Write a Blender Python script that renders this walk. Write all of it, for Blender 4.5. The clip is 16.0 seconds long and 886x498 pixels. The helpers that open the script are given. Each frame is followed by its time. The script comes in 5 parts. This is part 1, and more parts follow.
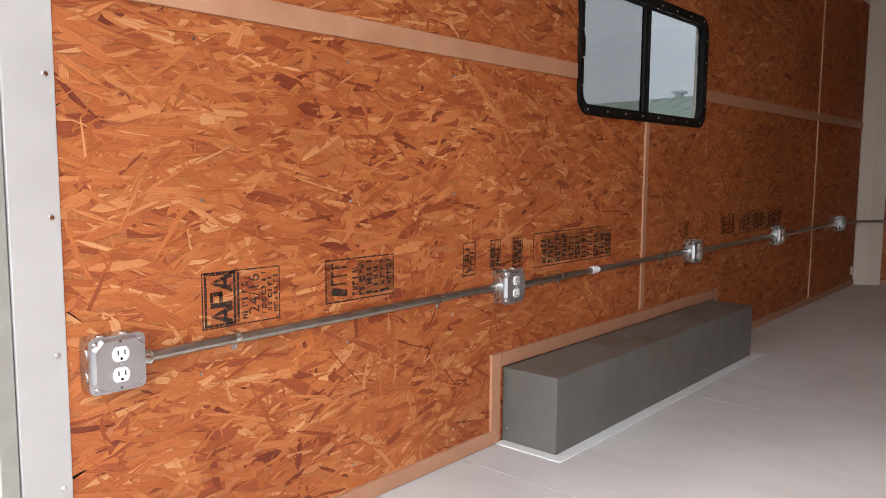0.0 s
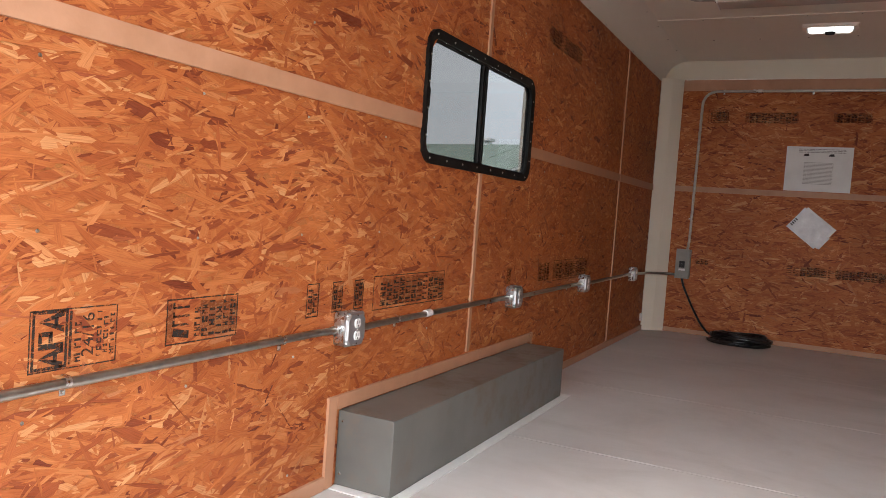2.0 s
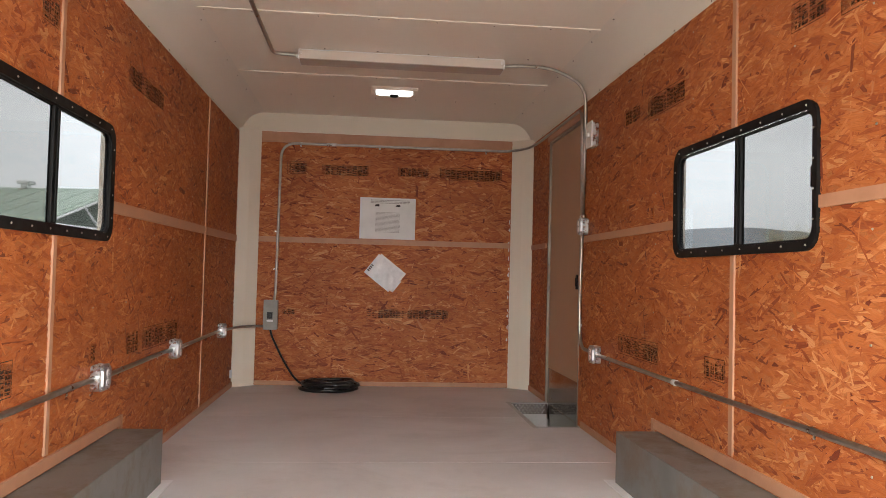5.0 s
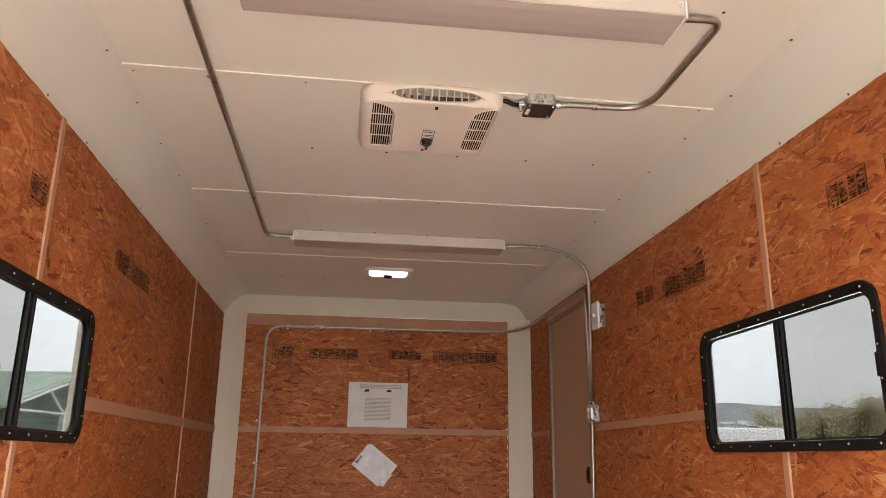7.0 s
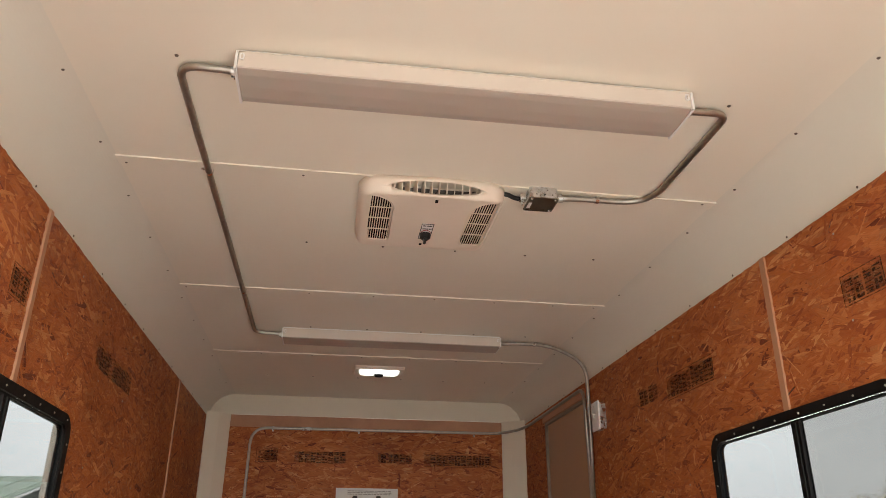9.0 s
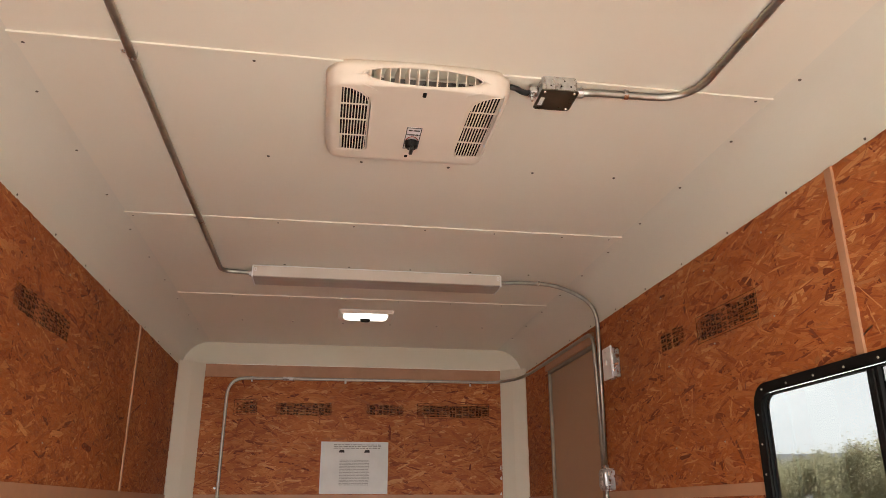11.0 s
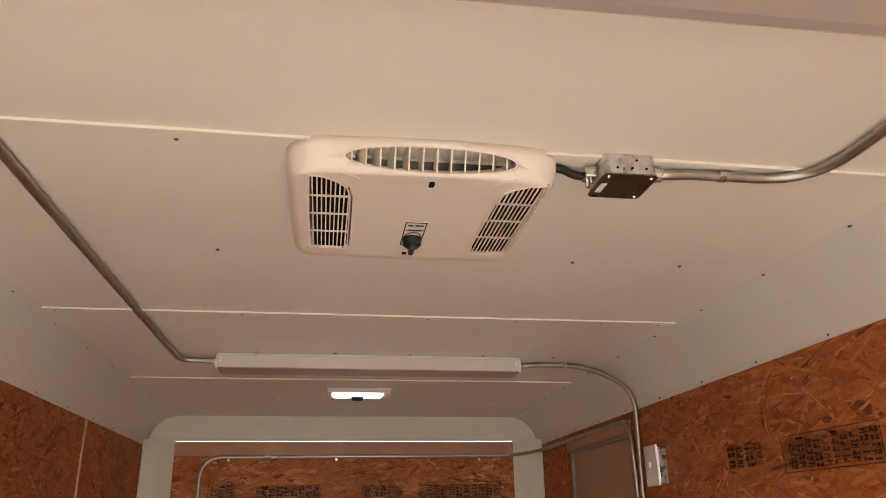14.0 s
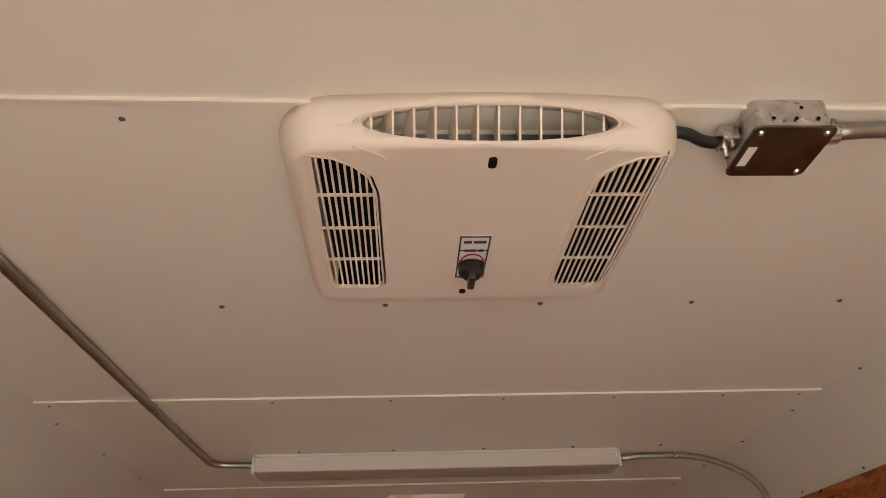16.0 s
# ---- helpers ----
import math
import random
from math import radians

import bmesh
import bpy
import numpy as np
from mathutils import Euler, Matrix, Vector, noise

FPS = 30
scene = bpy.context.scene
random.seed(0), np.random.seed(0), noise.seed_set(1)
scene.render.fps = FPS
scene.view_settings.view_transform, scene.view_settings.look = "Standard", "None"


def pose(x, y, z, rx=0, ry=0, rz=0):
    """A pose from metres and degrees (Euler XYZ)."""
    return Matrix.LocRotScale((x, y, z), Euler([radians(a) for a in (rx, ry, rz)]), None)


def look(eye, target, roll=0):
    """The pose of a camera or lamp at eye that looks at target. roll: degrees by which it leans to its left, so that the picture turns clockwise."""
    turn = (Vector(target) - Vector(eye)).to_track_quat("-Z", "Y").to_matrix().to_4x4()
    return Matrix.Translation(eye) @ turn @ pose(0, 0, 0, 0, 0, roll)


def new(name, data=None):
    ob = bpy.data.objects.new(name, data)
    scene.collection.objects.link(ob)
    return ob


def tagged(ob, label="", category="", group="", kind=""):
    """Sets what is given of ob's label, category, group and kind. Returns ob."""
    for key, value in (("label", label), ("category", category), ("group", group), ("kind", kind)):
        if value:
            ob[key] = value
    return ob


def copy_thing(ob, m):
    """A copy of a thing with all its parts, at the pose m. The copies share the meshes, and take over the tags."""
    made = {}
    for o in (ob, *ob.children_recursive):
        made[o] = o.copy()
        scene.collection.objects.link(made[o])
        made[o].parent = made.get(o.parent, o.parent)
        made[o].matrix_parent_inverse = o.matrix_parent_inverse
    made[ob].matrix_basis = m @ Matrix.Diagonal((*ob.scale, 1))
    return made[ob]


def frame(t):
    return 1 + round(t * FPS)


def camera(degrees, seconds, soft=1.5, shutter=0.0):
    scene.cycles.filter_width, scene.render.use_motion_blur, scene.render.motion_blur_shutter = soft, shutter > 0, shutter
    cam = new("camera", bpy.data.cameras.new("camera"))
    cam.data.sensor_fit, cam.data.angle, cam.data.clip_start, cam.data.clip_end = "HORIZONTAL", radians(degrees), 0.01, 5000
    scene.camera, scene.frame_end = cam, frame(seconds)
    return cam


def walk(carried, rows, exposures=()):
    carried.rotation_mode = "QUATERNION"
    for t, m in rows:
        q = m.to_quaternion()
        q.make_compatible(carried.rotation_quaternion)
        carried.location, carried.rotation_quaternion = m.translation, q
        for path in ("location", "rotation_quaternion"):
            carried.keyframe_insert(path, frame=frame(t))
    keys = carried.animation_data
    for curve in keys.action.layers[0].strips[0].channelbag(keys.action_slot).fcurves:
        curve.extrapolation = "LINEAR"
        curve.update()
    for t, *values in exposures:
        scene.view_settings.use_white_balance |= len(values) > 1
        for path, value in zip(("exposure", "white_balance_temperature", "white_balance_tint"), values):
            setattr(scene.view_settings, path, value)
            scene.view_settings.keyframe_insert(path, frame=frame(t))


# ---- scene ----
cam = camera(60.8, 16.0, soft=0.75)
PATH = [
    (0, (1.404, -0.454, 0.869), (0.103, 1.05, 0.66), 0.4),
    (0.5, (1.394, -0.474, 0.878), (0.126, 1.067, 0.749), 2.5),
    (1, (1.361, -0.498, 0.878), (0.139, 1.082, 0.763), 3.7),
    (1.5, (1.365, -0.521, 0.883), (0.24, 1.128, 0.767), 4.0),
    (2, (1.317, -0.527, 0.896), (0.429, 1.262, 0.795), 4.2),
    (2.5, (1.244, -0.438, 0.923), (0.598, 1.454, 0.871), 4.4),
    (3, (1.199, -0.448, 0.95), (0.849, 1.521, 0.938), 4.1),
    (3.5, (1.14, -0.437, 0.95), (1.066, 1.561, 0.969), 3.3),
    (3.7, (1.124, -0.429, 0.952), (1.137, 1.57, 0.98), 3.0),
    (5.8, (1.073, -0.248, 0.961), (1.301, 1.731, 1.133), 1.2),
    (6, (1.042, -0.22, 0.967), (1.284, 1.754, 1.182), 1.1),
    (6.5, (0.996, -0.15, 0.997), (1.25, 1.802, 1.354), 0.7),
    (7, (0.988, -0.069, 1.03), (1.228, 1.843, 1.564), 0.7),
    (7.5, (0.989, -0.027, 1.055), (1.216, 1.832, 1.757), 0.8),
    (8, (0.983, -0.008, 1.045), (1.208, 1.805, 1.859), 0.9),
    (8.5, (0.968, 0.023, 1.061), (1.207, 1.827, 1.891), 0.7),
    (9, (0.948, 0.037, 1.057), (1.213, 1.861, 1.834), 0.3),
    (9.5, (0.931, 0.083, 1.064), (1.21, 1.926, 1.79), -0.0),
    (9.7, (0.944, 0.113, 1.063), (1.209, 1.959, 1.784), 0.3),
    (11.8, (1.058, 0.823, 1.267), (1.354, 2.699, 1.895), -0.3),
    (12, (1.052, 0.846, 1.307), (1.349, 2.688, 2.027), -0.3),
    (12.5, (1.054, 0.851, 1.512), (1.375, 2.704, 2.192), -0.9),
    (13, (1.063, 0.879, 1.596), (1.397, 2.75, 2.219), -0.8),
    (13.5, (1.058, 0.971, 1.638), (1.393, 2.845, 2.252), -0.9),
    (14, (1.086, 1.124, 1.647), (1.379, 2.981, 2.33), -0.9),
    (14.5, (1.128, 1.269, 1.653), (1.363, 3.103, 2.415), -0.8),
    (15, (1.151, 1.425, 1.678), (1.337, 3.239, 2.499), -0.9),
    (15.5, (1.153, 1.543, 1.693), (1.3, 3.328, 2.583), -1.4),
    (16, (1.154, 1.62, 1.704), (1.262, 3.384, 2.642), -2.0),
]
walk(cam, [(t, look(eye, target, roll)) for t, eye, target, roll in PATH],
     exposures=((0.0, 1.03, 6500, 10), (1.0, 1.36, 6600, 10), (2.0, 1.35, 6700, 10), (2.5, 1.3, 6700, 10), (3.0, 1.8, 6850, 10), (3.5, 2.0, 6900, 10), (6.5, 1.95, 7100, 9), (7.5, 1.92, 7150, 9), (8.0, 1.9, 7180, 8), (8.5, 1.63, 7200, 8), (9.5, 1.75, 7300, 8), (12.0, 2.15, 7350, 8), (12.5, 1.88, 7380, 8), (13.0, 1.88, 7400, 8), (15.0, 1.88, 7400, 8), (15.5, 1.66, 7400, 8), (16.0, 1.60, 7400, 8)))

# ---------------------------------------------------------------- world, sun, lights
SUN_EL, SUN_AZ = 48.0, 205.0
world = bpy.data.worlds.new("overcast_sky")
scene.world = world
world.use_nodes = True
wn = world.node_tree
wn.nodes.clear()
w_sky = wn.nodes.new("ShaderNodeTexSky")
w_sky.sky_type, w_sky.sun_disc = "NISHITA", False
w_sky.sun_elevation, w_sky.sun_rotation = radians(SUN_EL), radians(SUN_AZ)
w_b1 = wn.nodes.new("ShaderNodeBackground")
w_b1.inputs["Strength"].default_value = 0.1
wn.links.new(w_sky.outputs[0], w_b1.inputs["Color"])
w_tc = wn.nodes.new("ShaderNodeTexCoord")
w_map = wn.nodes.new("ShaderNodeMapping")
w_map.inputs["Scale"].default_value = (1.2, 1.2, 4.0)
w_noise = wn.nodes.new("ShaderNodeTexNoise")
w_noise.inputs["Scale"].default_value, w_noise.inputs["Detail"].default_value = 1.6, 4
w_ramp = wn.nodes.new("ShaderNodeValToRGB")
w_ramp.color_ramp.elements[0].position, w_ramp.color_ramp.elements[0].color = 0.25, (0.50, 0.535, 0.60, 1)
w_ramp.color_ramp.elements[1].position, w_ramp.color_ramp.elements[1].color = 0.75, (0.90, 0.94, 1.0, 1)
w_b2 = wn.nodes.new("ShaderNodeBackground")
w_b2.inputs["Strength"].default_value = 2.6
w_mix = wn.nodes.new("ShaderNodeMixShader")
w_mix.inputs[0].default_value = 0.85
w_out = wn.nodes.new("ShaderNodeOutputWorld")
wn.links.new(w_tc.outputs["Generated"], w_map.inputs["Vector"])
wn.links.new(w_map.outputs[0], w_noise.inputs["Vector"])
w_sep = wn.nodes.new("ShaderNodeSeparateXYZ")
wn.links.new(w_tc.outputs["Generated"], w_sep.inputs[0])
w_up = wn.nodes.new("ShaderNodeMapRange")
w_up.inputs["From Min"].default_value, w_up.inputs["From Max"].default_value = 0.03, 0.42
w_up.inputs["To Min"].default_value, w_up.inputs["To Max"].default_value = 0.20, 0.48
wn.links.new(w_sep.outputs[2], w_up.inputs[0])
w_add = wn.nodes.new("ShaderNodeMath")
w_add.operation = "MULTIPLY_ADD"
w_add.inputs[1].default_value = 0.6
wn.links.new(w_noise.outputs[0], w_add.inputs[0])
wn.links.new(w_up.outputs[0], w_add.inputs[2])
wn.links.new(w_add.outputs[0], w_ramp.inputs[0])
wn.links.new(w_ramp.outputs[0], w_b2.inputs["Color"])
wn.links.new(w_b1.outputs[0], w_mix.inputs[1])
wn.links.new(w_b2.outputs[0], w_mix.inputs[2])
wn.links.new(w_mix.outputs[0], w_out.inputs["Surface"])

sun_data = bpy.data.lights.new("sun", "SUN")
sun_data.energy, sun_data.angle, sun_data.color = 1.2, radians(25), (1.0, 0.95, 0.88)
sun = new("sun", sun_data)
sun.matrix_world = look((0, 0, 30), (0 - 30 * math.sin(radians(SUN_AZ)), 0 - 30 * math.cos(radians(SUN_AZ)), 30 - 30 * math.tan(radians(SUN_EL))))


# ---------------------------------------------------------------- materials
def material(name, build):
    m = bpy.data.materials.new(name)
    m.use_nodes = True
    t = m.node_tree
    build(t, t.nodes["Principled BSDF"])
    return m


def node(t, kind, **sets):
    n = t.nodes.new(kind)
    for k, v in sets.items():
        n.inputs[k.replace("_", " ")].default_value = v
    return n


def ramp(t, fac, stops):
    r = t.nodes.new("ShaderNodeValToRGB")
    el = r.color_ramp.elements
    while len(el) < len(stops):
        el.new(0.5)
    for e, (p, c) in zip(el, stops):
        e.position, e.color = p, (*c, 1)
    t.links.new(fac, r.inputs[0])
    return r


def coords(t, scale=(1, 1, 1), kind="Object"):
    tc = t.nodes.new("ShaderNodeTexCoord")
    mp = t.nodes.new("ShaderNodeMapping")
    mp.inputs["Scale"].default_value = scale
    t.links.new(tc.outputs[kind], mp.inputs["Vector"])
    return mp.outputs[0]


def painted(name, low, high, rough=0.5, scale=6.0, metal=0.0, bump=0.02, fine=140.0, spread=0.08, spec=0.5):
    """Two-scale mottled coat: large stains between two tones, fine grain in relief and gloss."""
    def build(t, b):
        v = coords(t)
        n1 = node(t, "ShaderNodeTexNoise", Scale=scale, Detail=6.0, Roughness=0.6)
        n2 = node(t, "ShaderNodeTexNoise", Scale=fine, Detail=3.0)
        for n in (n1, n2):
            t.links.new(v, n.inputs["Vector"])
        r = ramp(t, n1.outputs[0], [(0.32, low), (0.68, high)])
        t.links.new(r.outputs[0], b.inputs["Base Color"])
        rr = node(t, "ShaderNodeMapRange", From_Min=0.3, From_Max=0.7, To_Min=max(rough - spread, 0.03), To_Max=min(rough + spread, 1.0))
        t.links.new(n1.outputs[0], rr.inputs[0])
        t.links.new(rr.outputs[0], b.inputs["Roughness"])
        b.inputs["Metallic"].default_value = metal
        b.inputs["Specular IOR Level"].default_value = spec
        bp = node(t, "ShaderNodeBump", Strength=1.0, Distance=bump * 0.01)
        t.links.new(n2.outputs[0], bp.inputs["Height"])
        t.links.new(bp.outputs[0], b.inputs["Normal"])
    return material(name, build)


def osb_base(t, b):
    v = coords(t, (1, 6, 14))
    vo = node(t, "ShaderNodeTexVoronoi", Scale=9.0)
    n = node(t, "ShaderNodeTexNoise", Scale=30.0, Detail=6.0)
    t.links.new(v, vo.inputs["Vector"])
    t.links.new(v, n.inputs["Vector"])
    r = ramp(t, n.outputs[0], [(0.3, (0.34, 0.085, 0.024)), (0.7, (0.52, 0.18, 0.05))])
    mx = t.nodes.new("ShaderNodeMix")
    mx.data_type, mx.blend_type = "RGBA", "MULTIPLY"
    mx.inputs[0].default_value = 0.12
    t.links.new(r.outputs[0], mx.inputs[6])
    t.links.new(vo.outputs["Color"], mx.inputs[7])
    t.links.new(mx.outputs[2], b.inputs["Base Color"])
    b.inputs["Roughness"].default_value = 0.55


def osb_strand(t, b):
    geo = t.nodes.new("ShaderNodeNewGeometry")
    uv = coords(t, (14, 420, 1), "UV")
    grain = node(t, "ShaderNodeTexNoise", Scale=1.0, Detail=4.0, Roughness=0.65)
    t.links.new(uv, grain.inputs["Vector"])
    uv2 = coords(t, (30, 120, 1), "UV")
    fleck = node(t, "ShaderNodeTexNoise", Scale=1.0, Detail=3.0)
    t.links.new(uv2, fleck.inputs["Vector"])
    col = ramp(t, geo.outputs["Random Per Island"], [
        (0.0, (0.19, 0.036, 0.015)), (0.05, (0.34, 0.080, 0.026)), (0.22, (0.47, 0.131, 0.038)), (0.66, (0.555, 0.174, 0.051)),
        (0.90, (0.64, 0.240, 0.084)), (0.975, (0.74, 0.36, 0.155)), (1.0, (0.38, 0.085, 0.031))])
    shade = ramp(t, grain.outputs[0], [(0.26, (0.50, 0.40, 0.33)), (0.44, (0.86, 0.82, 0.78)), (0.6, (1.0, 1.0, 1.0)), (0.76, (1.10, 1.13, 1.18))])
    mx = t.nodes.new("ShaderNodeMix")
    mx.data_type, mx.blend_type = "RGBA", "MULTIPLY"
    mx.inputs[0].default_value = 0.9
    t.links.new(col.outputs[0], mx.inputs[6])
    t.links.new(shade.outputs[0], mx.inputs[7])
    wide = node(t, "ShaderNodeTexNoise", Scale=1.7, Detail=3.0)
    t.links.new(coords(t), wide.inputs["Vector"])
    tone = ramp(t, wide.outputs[0], [(0.35, (0.80, 0.74, 0.70)), (0.65, (1.0, 1.0, 1.0))])
    mx2 = t.nodes.new("ShaderNodeMix")
    mx2.data_type, mx2.blend_type = "RGBA", "MULTIPLY"
    mx2.inputs[0].default_value = 1.0
    t.links.new(mx.outputs[2], mx2.inputs[6])
    t.links.new(tone.outputs[0], mx2.inputs[7])
    t.links.new(mx2.outputs[2], b.inputs["Base Color"])
    rr = node(t, "ShaderNodeMapRange", From_Min=0.3, From_Max=0.7, To_Min=0.42, To_Max=0.72)
    t.links.new(fleck.outputs[0], rr.inputs[0])
    t.links.new(rr.outputs[0], b.inputs["Roughness"])
    bp = node(t, "ShaderNodeBump", Strength=0.9, Distance=0.0012)
    t.links.new(grain.outputs[0], bp.inputs["Height"])
    t.links.new(bp.outputs[0], b.inputs["Normal"])
    b.inputs["Specular IOR Level"].default_value = 0.32


def floor_paint(t, b):
    v = coords(t)
    n1 = node(t, "ShaderNodeTexNoise", Scale=1.6, Detail=7.0, Roughness=0.62)
    n2 = node(t, "ShaderNodeTexNoise", Scale=220.0, Detail=2.0)
    n3 = node(t, "ShaderNodeTexNoise", Scale=1.0, Detail=3.0)
    for n in (n1, n2):
        t.links.new(v, n.inputs["Vector"])
    t.links.new(coords(t, (2, 40, 1)), n3.inputs["Vector"])
    r = ramp(t, n1.outputs[0], [(0.3, (0.56, 0.545, 0.54)), (0.7, (0.69, 0.675, 0.67))])
    n4 = node(t, "ShaderNodeTexNoise", Scale=0.9, Detail=9.0, Roughness=0.7, Distortion=0.6)
    t.links.new(coords(t, (1, 1.7, 1)), n4.inputs["Vector"])
    dirt = ramp(t, n4.outputs[0], [(0.32, (0.82, 0.80, 0.78)), (0.46, (0.95, 0.94, 0.93)), (0.58, (1.0, 1.0, 1.0))])
    mx = t.nodes.new("ShaderNodeMix")
    mx.data_type, mx.blend_type = "RGBA", "MULTIPLY"
    mx.inputs[0].default_value = 1.0
    t.links.new(r.outputs[0], mx.inputs[6])
    t.links.new(dirt.outputs[0], mx.inputs[7])
    t.links.new(mx.outputs[2], b.inputs["Base Color"])
    rr = node(t, "ShaderNodeMapRange", From_Min=0.3, From_Max=0.7, To_Min=0.38, To_Max=0.6)
    t.links.new(n1.outputs[0], rr.inputs[0])
    t.links.new(rr.outputs[0], b.inputs["Roughness"])
    ad = t.nodes.new("ShaderNodeMath")
    ad.operation = "MULTIPLY_ADD"
    ad.inputs[1].default_value = 0.5
    t.links.new(n2.outputs[0], ad.inputs[0])
    t.links.new(n3.outputs[0], ad.inputs[2])
    bp = node(t, "ShaderNodeBump", Strength=0.5, Distance=0.002)
    t.links.new(ad.outputs[0], bp.inputs["Height"])
    t.links.new(bp.outputs[0], b.inputs["Normal"])


def ink(strength):
    """Worn black print: solid ink broken up by the strands beneath."""
    def build(t, b):
        n = node(t, "ShaderNodeTexNoise", Scale=110.0, Detail=6.0, Roughness=0.75)
        t.links.new(coords(t), n.inputs["Vector"])
        r = node(t, "ShaderNodeMapRange", From_Min=0.34, From_Max=0.50, To_Min=0.0, To_Max=strength)
        t.links.new(n.outputs[0], r.inputs[0])
        b.inputs["Base Color"].default_value = (0.022, 0.014, 0.011, 1)
        b.inputs["Roughness"].default_value = 0.6
        t.links.new(r.outputs[0], b.inputs["Alpha"])
    return build


def tinted(tone):
    def build(t, b):
        t.nodes.remove(b)
        tr = node(t, "ShaderNodeBsdfTransparent", Color=(*[c ** 0.5 for c in tone], 1))
        gl = node(t, "ShaderNodeBsdfGlossy", Roughness=0.02)
        mx = t.nodes.new("ShaderNodeMixShader")
        mx.inputs[0].default_value = 0.04
        t.links.new(tr.outputs[0], mx.inputs[1])
        t.links.new(gl.outputs[0], mx.inputs[2])
        t.links.new(mx.outputs[0], t.nodes["Material Output"].inputs["Surface"])
    return build


def lens_plastic(t, b):
    """Ribbed milky acrylic, its colour darkened for the shade on the underside."""
    wv = node(t, "ShaderNodeTexWave", Scale=90.0)
    t.links.new(coords(t, (0, 1, 0)), wv.inputs["Vector"])
    bp = node(t, "ShaderNodeBump", Strength=0.4, Distance=0.002)
    t.links.new(wv.outputs[0], bp.inputs["Height"])
    t.links.new(bp.outputs[0], b.inputs["Normal"])
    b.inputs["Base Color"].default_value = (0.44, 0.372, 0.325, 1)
    b.inputs["Roughness"].default_value = 0.35
    b.inputs["Subsurface Weight"].default_value = 0.1


def lit_lens(t, b):
    b.inputs["Base Color"].default_value = (0.85, 0.88, 0.9, 1)
    b.inputs["Roughness"].default_value = 0.25
    b.inputs["Emission Color"].default_value = (0.9, 0.97, 1.0, 1)
    b.inputs["Emission Strength"].default_value = 0.9


def diamond_plate(t, b):
    ck = node(t, "ShaderNodeTexChecker", Scale=55.0)
    t.links.new(coords(t), ck.inputs["Vector"])
    b.inputs["Base Color"].default_value = (0.64, 0.62, 0.59, 1)
    b.inputs["Metallic"].default_value, b.inputs["Roughness"].default_value = 0.1, 0.4
    bp = node(t, "ShaderNodeBump", Strength=0.8, Distance=0.003)
    t.links.new(ck.outputs[1], bp.inputs["Height"])
    t.links.new(bp.outputs[0], b.inputs["Normal"])


M_OSB = material("osb_core", osb_base)
M_STRAND = material("osb_strand", osb_strand)
M_BATTEN = painted("tan_batten", (0.43, 0.215, 0.122), (0.52, 0.272, 0.162), 0.5, 9.0, fine=90.0, bump=0.06)
M_WHITE = painted("white_aluminium", (0.785, 0.735, 0.640), (0.805, 0.755, 0.660), 0.36, 0.9, bump=0.006, fine=40.0, spread=0.03)
# The ceiling white turned greyer, with the sky's light on the coves painted in.
M_COVE_SKYLIT = painted("skylit_white_cove", (0.735, 0.705, 0.625), (0.76, 0.73, 0.65), 0.36, 1.2, bump=0.006, fine=40.0, spread=0.02)
M_CORNER = painted("offwhite_corner", (0.76, 0.695, 0.58), (0.80, 0.735, 0.62), 0.40, 2.0, bump=0.01)
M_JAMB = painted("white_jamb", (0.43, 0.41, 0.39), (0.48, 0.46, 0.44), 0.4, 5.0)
M_FLOOR = material("grey_floor_paint", floor_paint)
M_FLANGE = painted("grey_sealant", (0.40, 0.39, 0.38), (0.50, 0.49, 0.47), 0.5, 14.0)


def dusty_steel(t, b):
    """Dark grey paint with a drift of brown dust."""
    v = coords(t)
    n1 = node(t, "ShaderNodeTexNoise", Scale=5.0, Detail=6.0)
    n2 = node(t, "ShaderNodeTexNoise", Scale=2.3, Detail=8.0, Roughness=0.7)
    t.links.new(v, n1.inputs["Vector"])
    t.links.new(v, n2.inputs["Vector"])
    r = ramp(t, n1.outputs[0], [(0.32, (0.112, 0.112, 0.103)), (0.68, (0.148, 0.148, 0.136))])
    k = ramp(t, n2.outputs[0], [(0.50, (0, 0, 0)), (0.66, (0.75, 0.75, 0.75))])
    mx = t.nodes.new("ShaderNodeMix")
    mx.data_type = "RGBA"
    t.links.new(k.outputs[0], mx.inputs[0])
    t.links.new(r.outputs[0], mx.inputs[6])
    mx.inputs[7].default_value = (0.19, 0.135, 0.095, 1)
    t.links.new(mx.outputs[2], b.inputs["Base Color"])
    rr = node(t, "ShaderNodeMapRange", From_Min=0.5, From_Max=0.7, To_Min=0.36, To_Max=0.7)
    t.links.new(n2.outputs[0], rr.inputs[0])
    t.links.new(rr.outputs[0], b.inputs["Roughness"])


M_WELL = material("grey_painted_steel", dusty_steel)
M_EMT = painted("galvanised_conduit", (0.37, 0.355, 0.32), (0.50, 0.48, 0.44), 0.36, 30.0, 1.0)
M_GALV = painted("zinc_box", (0.46, 0.46, 0.45), (0.66, 0.66, 0.65), 0.30, 45.0, 1.0, spread=0.12)
M_PLATE = painted("satin_steel_cover", (0.42, 0.42, 0.43), (0.50, 0.50, 0.51), 0.42, 18.0, 0.9)
M_DULLZINC = painted("dull_zinc_cover", (0.20, 0.19, 0.155), (0.26, 0.245, 0.20), 0.33, 20.0, 1.0)
M_SCREW = painted("screw_metal", (0.55, 0.54, 0.52), (0.75, 0.74, 0.72), 0.25, 60.0, 1.0)
